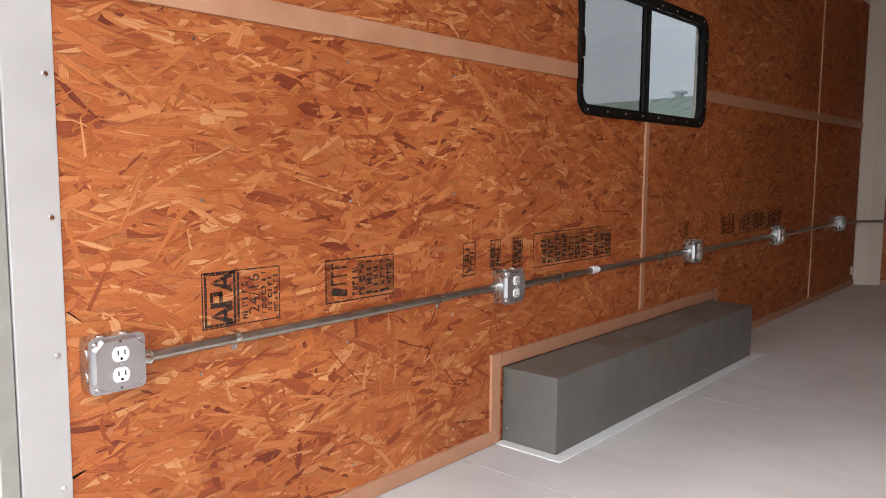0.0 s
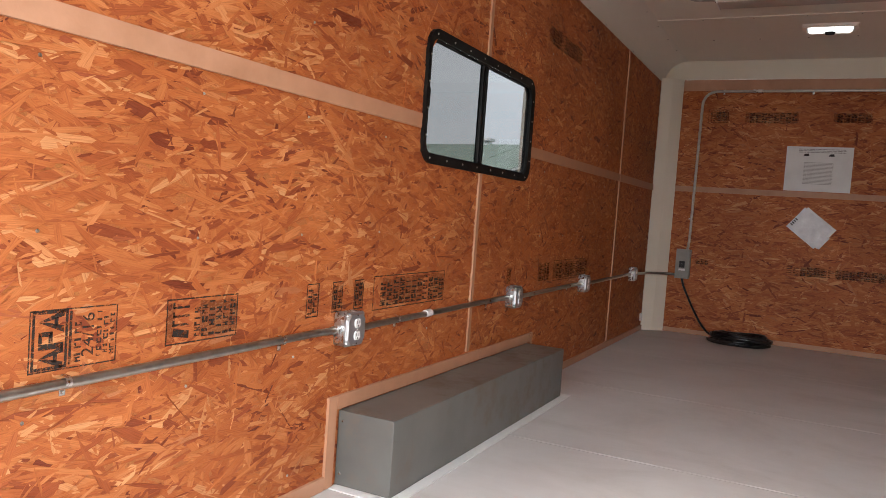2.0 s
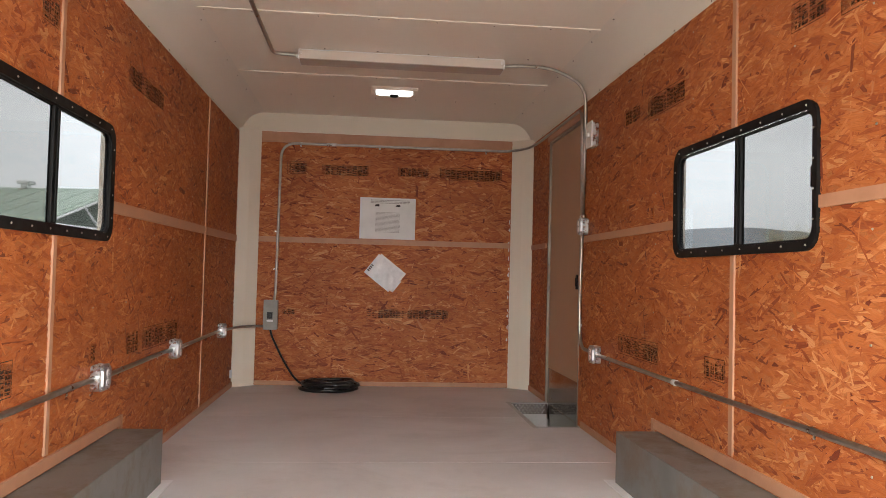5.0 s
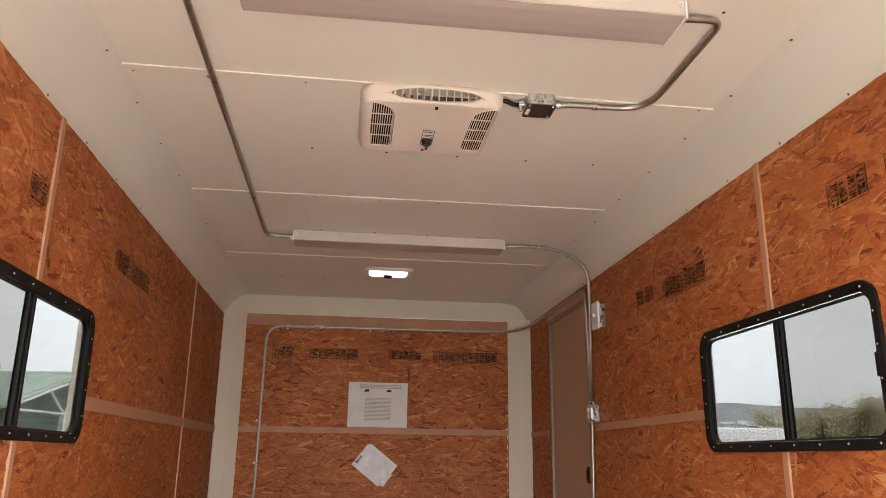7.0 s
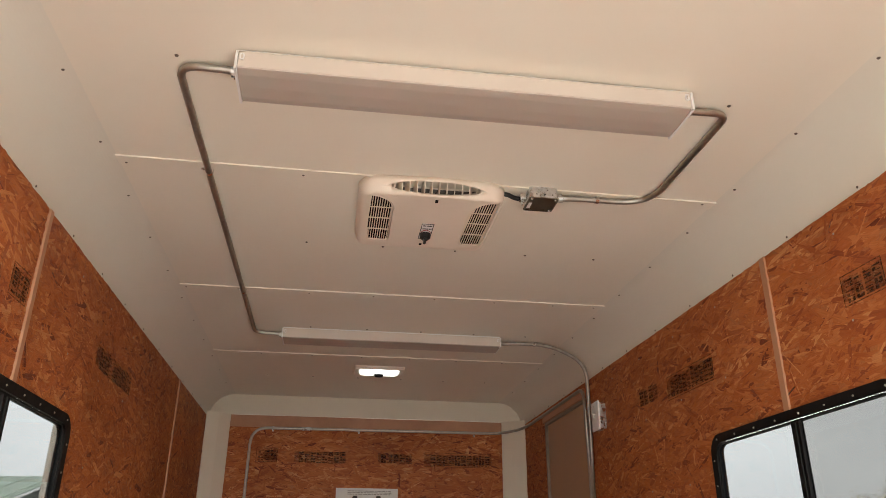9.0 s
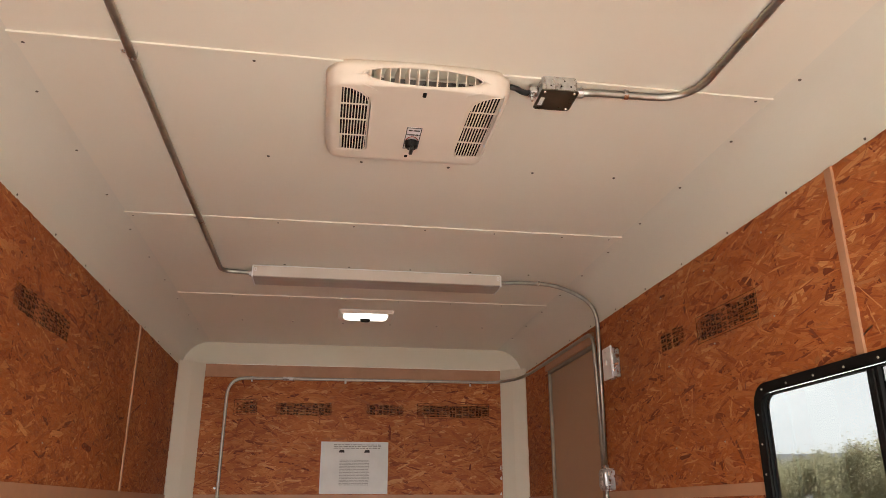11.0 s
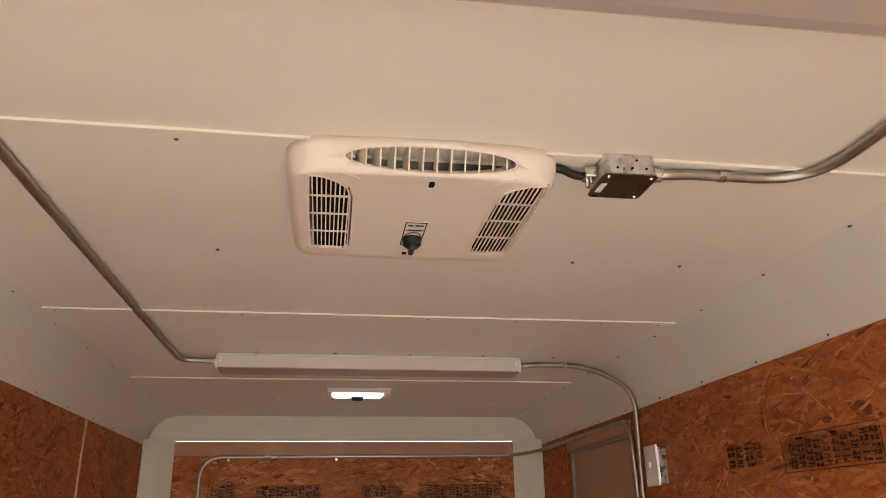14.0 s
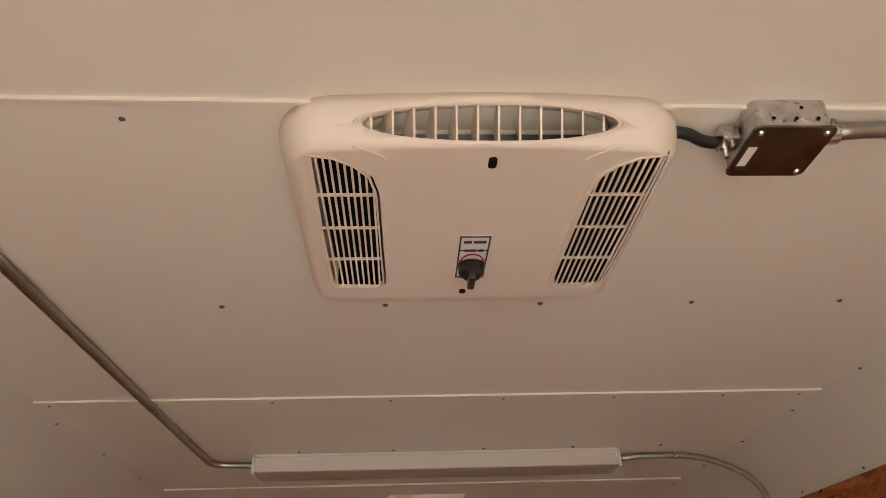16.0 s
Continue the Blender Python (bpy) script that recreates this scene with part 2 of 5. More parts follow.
M_DARKSCREW = painted("dark_screw", (0.09, 0.07, 0.06), (0.16, 0.13, 0.11), 0.5, 60.0, 0.3)
M_RECEPT = painted("white_plastic", (0.74, 0.73, 0.72), (0.80, 0.79, 0.78), 0.35, 30.0, bump=0.002)
# Near-black: painted shade inside intakes, slots and holes; the dome switch's own black.
M_SHADE_BLACK = painted("slot_shade_and_switch_black", (0.004, 0.004, 0.004), (0.009, 0.008, 0.007), 0.8, spec=0.15)
M_BLACK = painted("black_frame_paint", (0.004, 0.004, 0.004), (0.009, 0.0085, 0.008), 0.55, 20.0, bump=0.01, spec=0.22)
M_RUBBER = painted("black_rubber", (0.006, 0.006, 0.0065), (0.013, 0.0125, 0.012), 0.32, 25.0)
M_DOOR = painted("tan_door_panel", (0.40, 0.25, 0.155), (0.46, 0.295, 0.185), 0.45, 2.5, bump=0.01)
M_POLISHED = painted("polished_steel_plate", (0.20, 0.18, 0.15), (0.25, 0.225, 0.19), 0.13, 5.0, 1.0, spread=0.05)
M_BROWN_SHADE = painted("dark_brown_plate_and_throat_shade", (0.055, 0.035, 0.025), (0.085, 0.055, 0.04), 0.3, 6.0)
M_ALU = painted("bare_aluminium", (0.60, 0.59, 0.57), (0.72, 0.71, 0.69), 0.3, 12.0, 1.0)
M_DIAMOND = material("diamond_plate", diamond_plate)
M_FRAME = painted("dull_door_frame", (0.22, 0.185, 0.15), (0.30, 0.255, 0.21), 0.45, 9.0, 0.4)
M_TREAD = painted("worn_tread_plate", (0.50, 0.485, 0.465), (0.60, 0.585, 0.56), 0.42, 10.0, 0.1)
M_INK = material("black_ink", ink(0.93))
M_INKFAINT = material("faded_ink", ink(0.66))
M_SMUDGE = material("smudged_ink", ink(0.34))
M_LENS_SHADED = material("milky_lens_shaded", lens_plastic)
# Same lens as above, made paler to paint daylight on its sides.
M_LENS_DAYLIT = painted("daylit_lens_side", (0.66, 0.59, 0.53), (0.72, 0.65, 0.585), 0.2, 3.0)
M_LIT = material("lit_dome_lens", lit_lens)
M_GLASS = material("tinted_glass", tinted((0.116, 0.122, 0.126)))
M_SCREEN = material("tinted_glass_with_screen", tinted((0.079, 0.081, 0.081)))
M_ABS = painted("cream_plastic", (0.77, 0.675, 0.575), (0.82, 0.725, 0.63), 0.42, 4.0, bump=0.004, fine=300.0)
M_PANEL = painted("grey_enamel", (0.26, 0.25, 0.22), (0.32, 0.31, 0.28), 0.4, 14.0)
M_PAPER = painted("white_paper", (0.72, 0.71, 0.70), (0.80, 0.79, 0.78), 0.6, 8.0)
M_PRINT = painted("grey_print", (0.30, 0.28, 0.27), (0.40, 0.38, 0.37), 0.7, 40.0)
M_PRINTDARK = painted("dark_print", (0.03, 0.025, 0.025), (0.06, 0.05, 0.05), 0.7, 40.0)
M_RED = painted("red_print", (0.30, 0.02, 0.015), (0.36, 0.03, 0.02), 0.5, 40.0)
M_BAG = painted("clear_film_over_paper", (0.66, 0.65, 0.67), (0.82, 0.81, 0.83), 0.2, 14.0, bump=0.3, fine=25.0)
M_GRAVEL = painted("pale_gravel", (0.22, 0.21, 0.19), (0.36, 0.345, 0.32), 0.9, 3.0, bump=0.8, fine=60.0)
M_GREENROOF = painted("pale_green_metal_roof", (0.26, 0.33, 0.26), (0.31, 0.38, 0.31), 0.5, 0.6)
M_BARN = painted("grey_green_siding", (0.14, 0.17, 0.14), (0.19, 0.22, 0.185), 0.7, 0.8)
M_TRIMWHITE = painted("white_trim", (0.7, 0.7, 0.7), (0.78, 0.78, 0.78), 0.6, 2.0)
M_HILL = painted("far_wooded_hill", (0.20, 0.215, 0.23), (0.25, 0.262, 0.275), 0.95, 0.02)
M_DARKROOF = painted("dark_shingle", (0.06, 0.07, 0.075), (0.09, 0.10, 0.11), 0.85, 1.5)
# Bark and leaf colours are lightened to paint in the distance haze.
M_BARK_HAZED = painted("haze_paled_bark", (0.20, 0.18, 0.145), (0.27, 0.24, 0.20), 0.9, 6.0, bump=0.8, fine=40.0)
M_LEAF_HAZED = painted("haze_paled_spring_leaf", (0.33, 0.30, 0.16), (0.45, 0.41, 0.25), 0.7, 2.0)


# ---------------------------------------------------------------- mesh helpers
W, L, C, TOP = 2.50, 6.175, 2.313, 2.125     # inner width, length, flat ceiling height, top of the side walls
GROUND = -0.56

LEFT = Matrix(((0, 0, 1, 0), (1, 0, 0, 0), (0, 1, 0, 0), (0, 0, 0, 1)))          # u = y, v = z, out = +x
RIGHT = Matrix(((0, 0, -1, W), (-1, 0, 0, 0), (0, 1, 0, 0), (0, 0, 0, 1)))       # u = -y, v = z, out = -x
FRONT = Matrix(((1, 0, 0, 0), (0, 0, -1, L), (0, 1, 0, 0), (0, 0, 0, 1)))        # u = x, v = z, out = -y
CEIL = Matrix(((1, 0, 0, 0), (0, -1, 0, 0), (0, 0, -1, C), (0, 0, 0, 1)))        # u = x, v = -y, out = down
FLAT = Matrix.Identity(4)


def part(name, bm, mat, parent=None, label="", smooth=False, kind=""):
    me = bpy.data.meshes.new(name)
    bm.normal_update()
    bm.to_mesh(me)
    bm.free()
    if smooth:
        for p in me.polygons:
            p.use_smooth = True
    me.materials.append(mat)
    ob = new(name, me)
    ob.parent = parent
    return tagged(ob, label=label, kind=kind)


def thing(name, label, category, m=None, group="", kind=""):
    ob = new(name)
    ob.empty_display_size = 0.05
    if m is not None:
        ob.matrix_basis = m
    return tagged(ob, label, category, group, kind)


def box(bm, lo, hi, bevel=0.0, m=None):
    (x0, y0, z0), (x1, y1, z1) = lo, hi
    vs = [bm.verts.new(v) for v in ((x0, y0, z0), (x1, y0, z0), (x1, y1, z0), (x0, y1, z0), (x0, y0, z1), (x1, y0, z1), (x1, y1, z1), (x0, y1, z1))]
    fs = [bm.faces.new([vs[i] for i in f]) for f in ((0, 3, 2, 1), (4, 5, 6, 7), (0, 1, 5, 4), (1, 2, 6, 5), (2, 3, 7, 6), (3, 0, 4, 7))]
    if bevel:
        es = list({e for f in fs for e in f.edges})
        out = bmesh.ops.bevel(bm, geom=es, offset=bevel, segments=2, profile=0.6, affect="EDGES")
        vs = list({v for f in out["faces"] for v in f.verts} | {v for v in vs if v.is_valid})
    if m is not None:
        bmesh.ops.transform(bm, matrix=m, verts=vs)
    return bm


def boxes(rows, bevel=0.0, m=None):
    bm = bmesh.new()
    for lo, hi in rows:
        box(bm, lo, hi, bevel, m)
    return bm


def disc(bm, m, r, h, seg=12, r2=None):
    """A short round stud standing along the frame's third axis."""
    bmesh.ops.create_cone(bm, cap_ends=True, segments=seg, radius1=r, radius2=r if r2 is None else r2, depth=h, matrix=m @ Matrix.Translation((0, 0, h / 2)))
    return bm


def prism(bm, pts, w0, w1, m=None, inset=0.0):
    """Extrudes an outline in (u, v) from w0 to w1; the far face may be drawn in by inset."""
    n = len(pts)
    cu, cv = sum(p[0] for p in pts) / n, sum(p[1] for p in pts) / n
    a = [bm.verts.new((u, v, w0)) for u, v in pts]
    su = max(abs(p[0] - cu) for p in pts)
    sv = max(abs(p[1] - cv) for p in pts)
    b = [bm.verts.new((cu + (u - cu) * (1 - inset / su), cv + (v - cv) * (1 - inset / sv), w1)) for u, v in pts]
    bm.faces.new(a[::-1])
    bm.faces.new(b)
    for i in range(n):
        j = (i + 1) % n
        bm.faces.new((a[i], a[j], b[j], b[i]))
    if m is not None:
        bmesh.ops.transform(bm, matrix=m, verts=a + b)
    bmesh.ops.recalc_face_normals(bm, faces=bm.faces[:])
    return bm


def rounded(u0, v0, u1, v1, r, seg=6):
    pts = []
    for cu, cv, a0 in ((u1 - r, v1 - r, 0), (u0 + r, v1 - r, 90), (u0 + r, v0 + r, 180), (u1 - r, v0 + r, 270)):
        for i in range(seg + 1):
            a = radians(a0 + 90 * i / seg)
            pts.append((cu + r * math.cos(a), cv + r * math.sin(a)))
    return pts


def ring(bm, outer, inner, w0, w1, m=None, lift=0.0):
    """A frame between two outlines of equal count, from w0 to w1; the inner lip may be lifted."""
    n = len(outer)
    rows = [[bm.verts.new((u, v, w)) for u, v in pts] for pts, w in ((outer, w0), (outer, w1), (inner, w1 + lift), (inner, w0))]
    for i in range(n):
        j = (i + 1) % n
        for a in range(4):
            b = (a + 1) % 4
            bm.faces.new((rows[a][i], rows[a][j], rows[b][j], rows[b][i]))
    if m is not None:
        bmesh.ops.transform(bm, matrix=m, verts=[v for r in rows for v in r])
    bmesh.ops.recalc_face_normals(bm, faces=bm.faces[:])
    return bm


def smooth_path(pts, bend, seg=7):
    """A polyline with its corners rounded to the bend radius (one radius, or one for each inner corner)."""
    pts = [Vector(p) for p in pts]
    out = [pts[0]]
    for i in range(1, len(pts) - 1):
        r = bend[i - 1] if isinstance(bend, (list, tuple)) else bend
        a, b = (pts[i - 1] - pts[i]), (pts[i + 1] - pts[i])
        k = min(r, a.length * 0.49, b.length * 0.49)
        p, q = pts[i] + a.normalized() * k, pts[i] + b.normalized() * k
        for s in range(seg + 1):
            f = s / seg
            out.append(p.lerp(pts[i], f).lerp(pts[i].lerp(q, f), f))
    out.append(pts[-1])
    return out


def tube(bm, path, r, seg=10):
    path = [Vector(p) for p in path]
    up = Vector((0.13, 0.37, 0.92))
    rings = []
    for i, p in enumerate(path):
        d = (path[min(i + 1, len(path) - 1)] - path[max(i - 1, 0)]).normalized()
        s = d.cross(up).normalized()
        if i and s.dot(rings_side) < 0:
            s = -s
        rings_side = s
        t = s.cross(d)
        rings.append([bm.verts.new(p + r * (math.cos(6.28319 * k / seg) * s + math.sin(6.28319 * k / seg) * t)) for k in range(seg)])
    for a, b in zip(rings, rings[1:]):
        for k in range(seg):
            bm.faces.new((a[k], a[(k + 1) % seg], b[(k + 1) % seg], b[k]))
    bm.faces.new(rings[0][::-1])
    bm.faces.new(rings[-1])
    bmesh.ops.recalc_face_normals(bm, faces=bm.faces[:])
    return bm


def evaluated_cut(ob, cutters):
    """The mesh of ob with the cutters taken out of it; the cutters are removed."""
    for c in cutters:
        md = ob.modifiers.new("cut", "BOOLEAN")
        md.operation, md.solver, md.object = "DIFFERENCE", "EXACT", c
    bpy.context.view_layer.update()
    me = bpy.data.meshes.new_from_object(ob.evaluated_get(bpy.context.evaluated_depsgraph_get()))
    ob.modifiers.clear()
    ob.data = me
    for c in cutters:
        bpy.data.objects.remove(c)
    return ob


def free_rects(u0, u1, v0, v1, holes):
    """The rectangle cut into rectangles that leave the holes open."""
    rects = [(u0, u1, v0, v1)]
    for a0, a1, b0, b1 in holes:
        out = []
        for r0, r1, s0, s1 in rects:
            if a0 >= r1 or a1 <= r0 or b0 >= s1 or b1 <= s0:
                out.append((r0, r1, s0, s1))
                continue
            if r0 < a0:
                out.append((r0, a0, s0, s1))
            if a1 < r1:
                out.append((a1, r1, s0, s1))
            if s0 < b0:
                out.append((max(r0, a0), min(r1, a1), s0, b0))
            if b1 < s1:
                out.append((max(r0, a0), min(r1, a1), b1, s1))
        rects = out
    return rects


# ---------------------------------------------------------------- osb sheets
def strand_layer(parent, m, u0, u1, v0, v1, holes, seed, density=3000):
    """Pressed wood strands lying over one another on a sheet, each a thin sliver with its own tilt."""
    rng = np.random.default_rng(seed)
    n = int((u1 - u0) * (v1 - v0) * density)
    cu, cv = rng.uniform(u0, u1, n), rng.uniform(v0, v1, n)
    ln = np.clip(rng.lognormal(math.log(0.086), 0.55, n), 0.016, 0.20)
    wd = np.clip(rng.lognormal(math.log(0.0112), 0.62, n), 0.0018, 0.030)
    wd = np.minimum(wd, ln * 0.36)
    th = np.where(rng.random(n) < 0.80, rng.normal(0, 0.33, n), rng.uniform(-1.57, 1.57, n))
    h = 0.0004 + 0.0020 * rng.random(n)
    tilt_u, tilt_v = rng.normal(0, 0.014, n), rng.normal(0, 0.06, n)
    curl = rng.random(n) < 0.07
    tilt_v = np.where(curl, rng.normal(0, 0.35, n), tilt_v)
    keep = np.ones(n, bool)
    for a0, a1, b0, b1 in holes:
        keep &= ~((cu > a0 - 0.02) & (cu < a1 + 0.02) & (cv > b0 - 0.02) & (cv < b1 + 0.02))
    cu, cv, ln, wd, th, h, tilt_u, tilt_v = (a[keep] for a in (cu, cv, ln, wd, th, h, tilt_u, tilt_v))
    n = len(cu)
    base = np.array(((-0.5, -0.10), (-0.33, -0.48), (0.30, -0.5), (0.5, 0.02), (0.36, 0.46), (-0.30, 0.5)))
    k = len(base)
    p = base[None] + rng.normal(0, 0.06, (n, k, 2))
    a, b = p[..., 0] * ln[:, None], p[..., 1] * wd[:, None]
    u = cu[:, None] + a * np.cos(th)[:, None] - b * np.sin(th)[:, None]
    v = cv[:, None] + a * np.sin(th)[:, None] + b * np.cos(th)[:, None]
    w = np.clip(h[:, None] + a * tilt_u[:, None] + b * tilt_v[:, None], 0.0002, 0.0032)
    u, v = np.clip(u, u0, u1), np.clip(v, v0, v1)
    for a0, a1, b0, b1 in holes:       # push strand ends out of an opening
        inside = (u > a0) & (u < a1) & (v > b0) & (v < b1)
        du = np.where(np.abs(u - a0) < np.abs(u - a1), a0, a1)
        dv = np.where(np.abs(v - b0) < np.abs(v - b1), b0, b1)
        near_u = np.abs(u - du) < np.abs(v - dv)
        u, v = np.where(inside & near_u, du, u), np.where(inside & ~near_u, dv, v)
    co = np.stack((u, v, w), -1).reshape(-1, 3)
    me = bpy.data.meshes.new("strand_layer")
    me.vertices.add(n * k)
    me.vertices.foreach_set("co", co.ravel())
    me.loops.add(n * k)
    me.loops.foreach_set("vertex_index", np.arange(n * k, dtype=np.int32))
    me.polygons.add(n)
    me.polygons.foreach_set("loop_start", np.arange(0, n * k, k, dtype=np.int32))
    me.update(calc_edges=True)
    uv = me.uv_layers.new(name="along")
    off = rng.uniform(0, 50, (n, 1))
    uv.data.foreach_set("uv", np.stack((a + off, b + off), -1).ravel())
    me.materials.append(M_STRAND)
    me.validate()
    ob = new("strand_layer", me)
    ob.matrix_basis = m
    ob.parent = parent
    return tagged(ob, kind="stuff")


def osb_wall(name, label, m, u0, u1, v1, u_seams, v_seam, holes, seed, thick=0.011):
    """A wall of sheets with a metal skin behind; each sheet carries its strands."""
    wide = [(a - 0.06, b + 0.06, c - 0.04, d + 0.04) if c > 0.5 else (a, b, c, d) for a, b, c, d in holes]
    skin = boxes([((r0, s0, -0.06), (r1, s1, -thick - 0.002)) for r0, r1, s0, s1 in free_rects(u0, u1, 0.0, v1, wide)], m=m)
    wall = part(name, skin, M_WHITE)
    tagged(wall, label, "wall", kind="structure")
    edges = [u0, *u_seams, u1]
    for i, (a, b) in enumerate(zip(edges, edges[1:])):
        for j, (c, d) in enumerate(((0.0, v_seam), (v_seam, v1))):
            rects = free_rects(a + 0.001, b - 0.001, c + 0.001, d - 0.001, holes)
            sheet = part("osb_panel", boxes([((r0, s0, -thick), (r1, s1, 0.0)) for r0, r1, s0, s1 in rects], m=m), M_OSB, wall)
            strand_layer(sheet, m, a + 0.001, b - 0.001, c + 0.001, d - 0.001, holes, seed + 10 * i + j)
    return wall


WIN = (1.868, 2.985, 1.066, 1.556)        # outer edge of the window frames along the wall and in height
HOLE = (1.895, 2.958, 1.093, 1.529)
DOOR = (4.55, 5.46, -0.20, 2.03)
wall_left = osb_wall("wall_left", "orange oriented-strand-board wall with black stamps and tan battens", LEFT, 0.10, 6.10, TOP, (2.42, 4.86), 1.21, [HOLE], 100)
wall_right = osb_wall("wall_right", "orange oriented-strand-board wall beside the entry door", RIGHT, -6.10, -0.10, TOP, (-4.88, -2.44), 1.22,
                      [(-HOLE[1] - 0.015, -HOLE[0] - 0.015, HOLE[2], HOLE[3]), (-DOOR[1], -DOOR[0], -0.1, DOOR[3])], 200)
wall_front = osb_wall("wall_front", "orange strand-board end wall below a white metal strip", FRONT, 0.10, W - 0.10, 2.155, (), 1.235, [], 300)
part("upper_panel", boxes([((-0.05, 2.157, -0.02), (W + 0.05, C + 0.02, 0.0))], m=FRONT), M_CORNER, wall_front, "white metal strip above the strand board")


# ---------------------------------------------------------------- floor, ceiling, corners, rear frame
WELL = (2.21, 4.48, 5.40)                  # inner edge and ends of the step well by the door


def build_floor():
    seams = (0.0, 1.25, 2.36, 3.56, 4.80, L)
    rows = []
    for a, b in zip(seams, seams[1:]):
        for r0, r1, s0, s1 in free_rects(-0.055, W + 0.055, a, b - 0.005 if b < L else L + 0.05, [(WELL[0], W + 0.1, WELL[1], WELL[2])]):
            rows.append(((r0, s0, -0.02), (r1, s1, 0.0)))
    fl = part("floor", boxes(rows), M_FLOOR)
    tagged(fl, "pale grey painted plywood floor with faint sheet joints", "floor", kind="structure")
    sub = [((r0, s0, -0.12), (r1, s1, -0.0225)) for r0, r1, s0, s1 in free_rects(-0.06, W + 0.06, 0.0, L + 0.06, [(WELL[0], W + 0.1, WELL[1], WELL[2])])]
    part("subfloor", boxes(sub), M_BROWN_SHADE, fl)


build_floor()


def build_ceiling():
    """Flat white sheets with coved sides, ridged seams across, and a thin roof above."""
    bm = bmesh.new()
    prof = [(0.0, TOP)]
    for i in range(1, 31):
        a = radians(3 * i)
        prof.append((0.19 * (1 - math.cos(a)), TOP + (C - TOP) * math.sin(a)))
    prof = prof + [(W - x, z) for x, z in prof[::-1]]
    outer = [(-0.06, TOP), (-0.06, C + 0.08), (W + 0.06, C + 0.08), (W + 0.06, TOP)]
    a = [[bm.verts.new((x, y, z)) for x, z in prof + outer[::-1]] for y in (0.0, L + 0.02)]
    n = len(a[0])
    for i in range(n):
        j = (i + 1) % n
        f = bm.faces.new((a[0][i], a[1][i], a[1][j], a[0][j]))
        # cove faces take the white tinted for sky light
        f.material_index = 1 if i < 30 or 31 <= i < 61 else 0
    bm.faces.new(a[0])
    bm.faces.new(a[1][::-1])
    for y in (2.372, 3.605, 4.822):
        k = 0.014 if y < 3 else 0.0          # the first seam runs slightly askew
        skew = Matrix(((1, 0, 0, 0), (k, 1, 0, -k * W / 2), (0, 0, 1, 0), (0, 0, 0, 1)))
        box(bm, (0.185, y - 0.003, C - 0.0058), (W - 0.185, y + 0.0035, C + 0.001), 0.0012, skew)
        box(bm, (0.185, y + 0.0035, C - 0.0018), (W - 0.185, y + 0.055, C + 0.001), 0, skew)
    bmesh.ops.recalc_face_normals(bm, faces=bm.faces[:])
    ce = part("ceiling", bm, M_WHITE)
    ce.data.materials.append(M_COVE_SKYLIT)
    tagged(ce, "white metal ceiling with coved sides and ridged seams", "ceiling", kind="structure")
    sc = bmesh.new()
    for y in (0.55, 1.17, 1.78, 2.405, 3.0, 3.645, 4.23, 4.86, 5.45):
        for x in (0.48, 0.80, 1.12, 1.43, 1.74, 2.05):
            if 2.3 < y < 2.9 and 1.0 < x < 1.75:
                continue
            disc(sc, CEIL @ Matrix.Translation((x, -y, 0)), 0.0058, 0.003, 8, 0.004)
    for y in (2.405, 3.645):
        for x in (0.21, 2.27):
            disc(sc, CEIL @ Matrix.Translation((x, -y, 0)), 0.0058, 0.003, 8, 0.004)
    for i in range(15):
        y = 0.35 + 0.385 * i
        for x in (0.16, W - 0.17):
            disc(sc, CEIL @ Matrix.Translation((x, -y, 0.001)), 0.0055, 0.003, 8, 0.004)
        for wm, u in ((LEFT, y), (RIGHT, -y)):
            disc(sc, wm @ Matrix.Translation((u, TOP + 0.012, -0.001)), 0.0055, 0.004, 8, 0.003)
    part("ceiling_screws", sc, M_DARKSCREW, ce, "small dark screw heads", kind="stuff")


build_ceiling()


def corner_panel(name, near, far):
    """A folded metal strip that cuts off the corner between a side wall and the end wall."""
    (x0, y0), (x1, y1) = near, far
    bm = bmesh.new()
    d = Vector((x1 - x0, y1 - y0, 0)).normalized()
    nrm = Vector((d.y, -d.x, 0)) if x1 > x0 else Vector((-d.y, d.x, 0))
    mid = Vector(((x0 + x1) / 2, (y0 + y1) / 2, 0)) + nrm * 0.012
    out = [Vector((x0, y0 - 0.012, 0)), Vector((x0, y0, 0)) + nrm * 0.004, mid, Vector((x1, y1, 0)) + nrm * 0.004, Vector((x1, y1, 0)) + d * 0.012]
    rows = [[bm.verts.new(p + Vector((0, 0, z))) for p in out] for z in (0.0, 2.157)]
    back = [[bm.verts.new(p - nrm * 0.006 + Vector((0, 0, z))) for p in out] for z in (0.0, 2.157)]
    for i in range(len(out) - 1):
        bm.faces.new((rows[0][i], rows[0][i + 1], rows[1][i + 1], rows[1][i]))
        bm.faces.new((back[0][i], back[0][i + 1], back[1][i + 1], back[1][i]))
        bm.faces.new((rows[1][i], rows[1][i + 1], back[1][i + 1], back[1][i]))
    for i in (0, -1):
        bm.faces.new((rows[0][i], rows[1][i], back[1][i], back[0][i]))
    bmesh.ops.recalc_face_normals(bm, faces=bm.faces[:])
    ob = part(name, bm, M_CORNER)
    return tagged(ob, "off-white metal corner panel running floor to ceiling", "corner panel", kind="structure")


corner_panel("trim_corner_left", (0.004, 6.055), (0.162, 6.170))
edge = corner_panel("trim_corner_right", (W - 0.004, 6.055), (W - 0.162, 6.170))
flake_rng = random.Random(21)
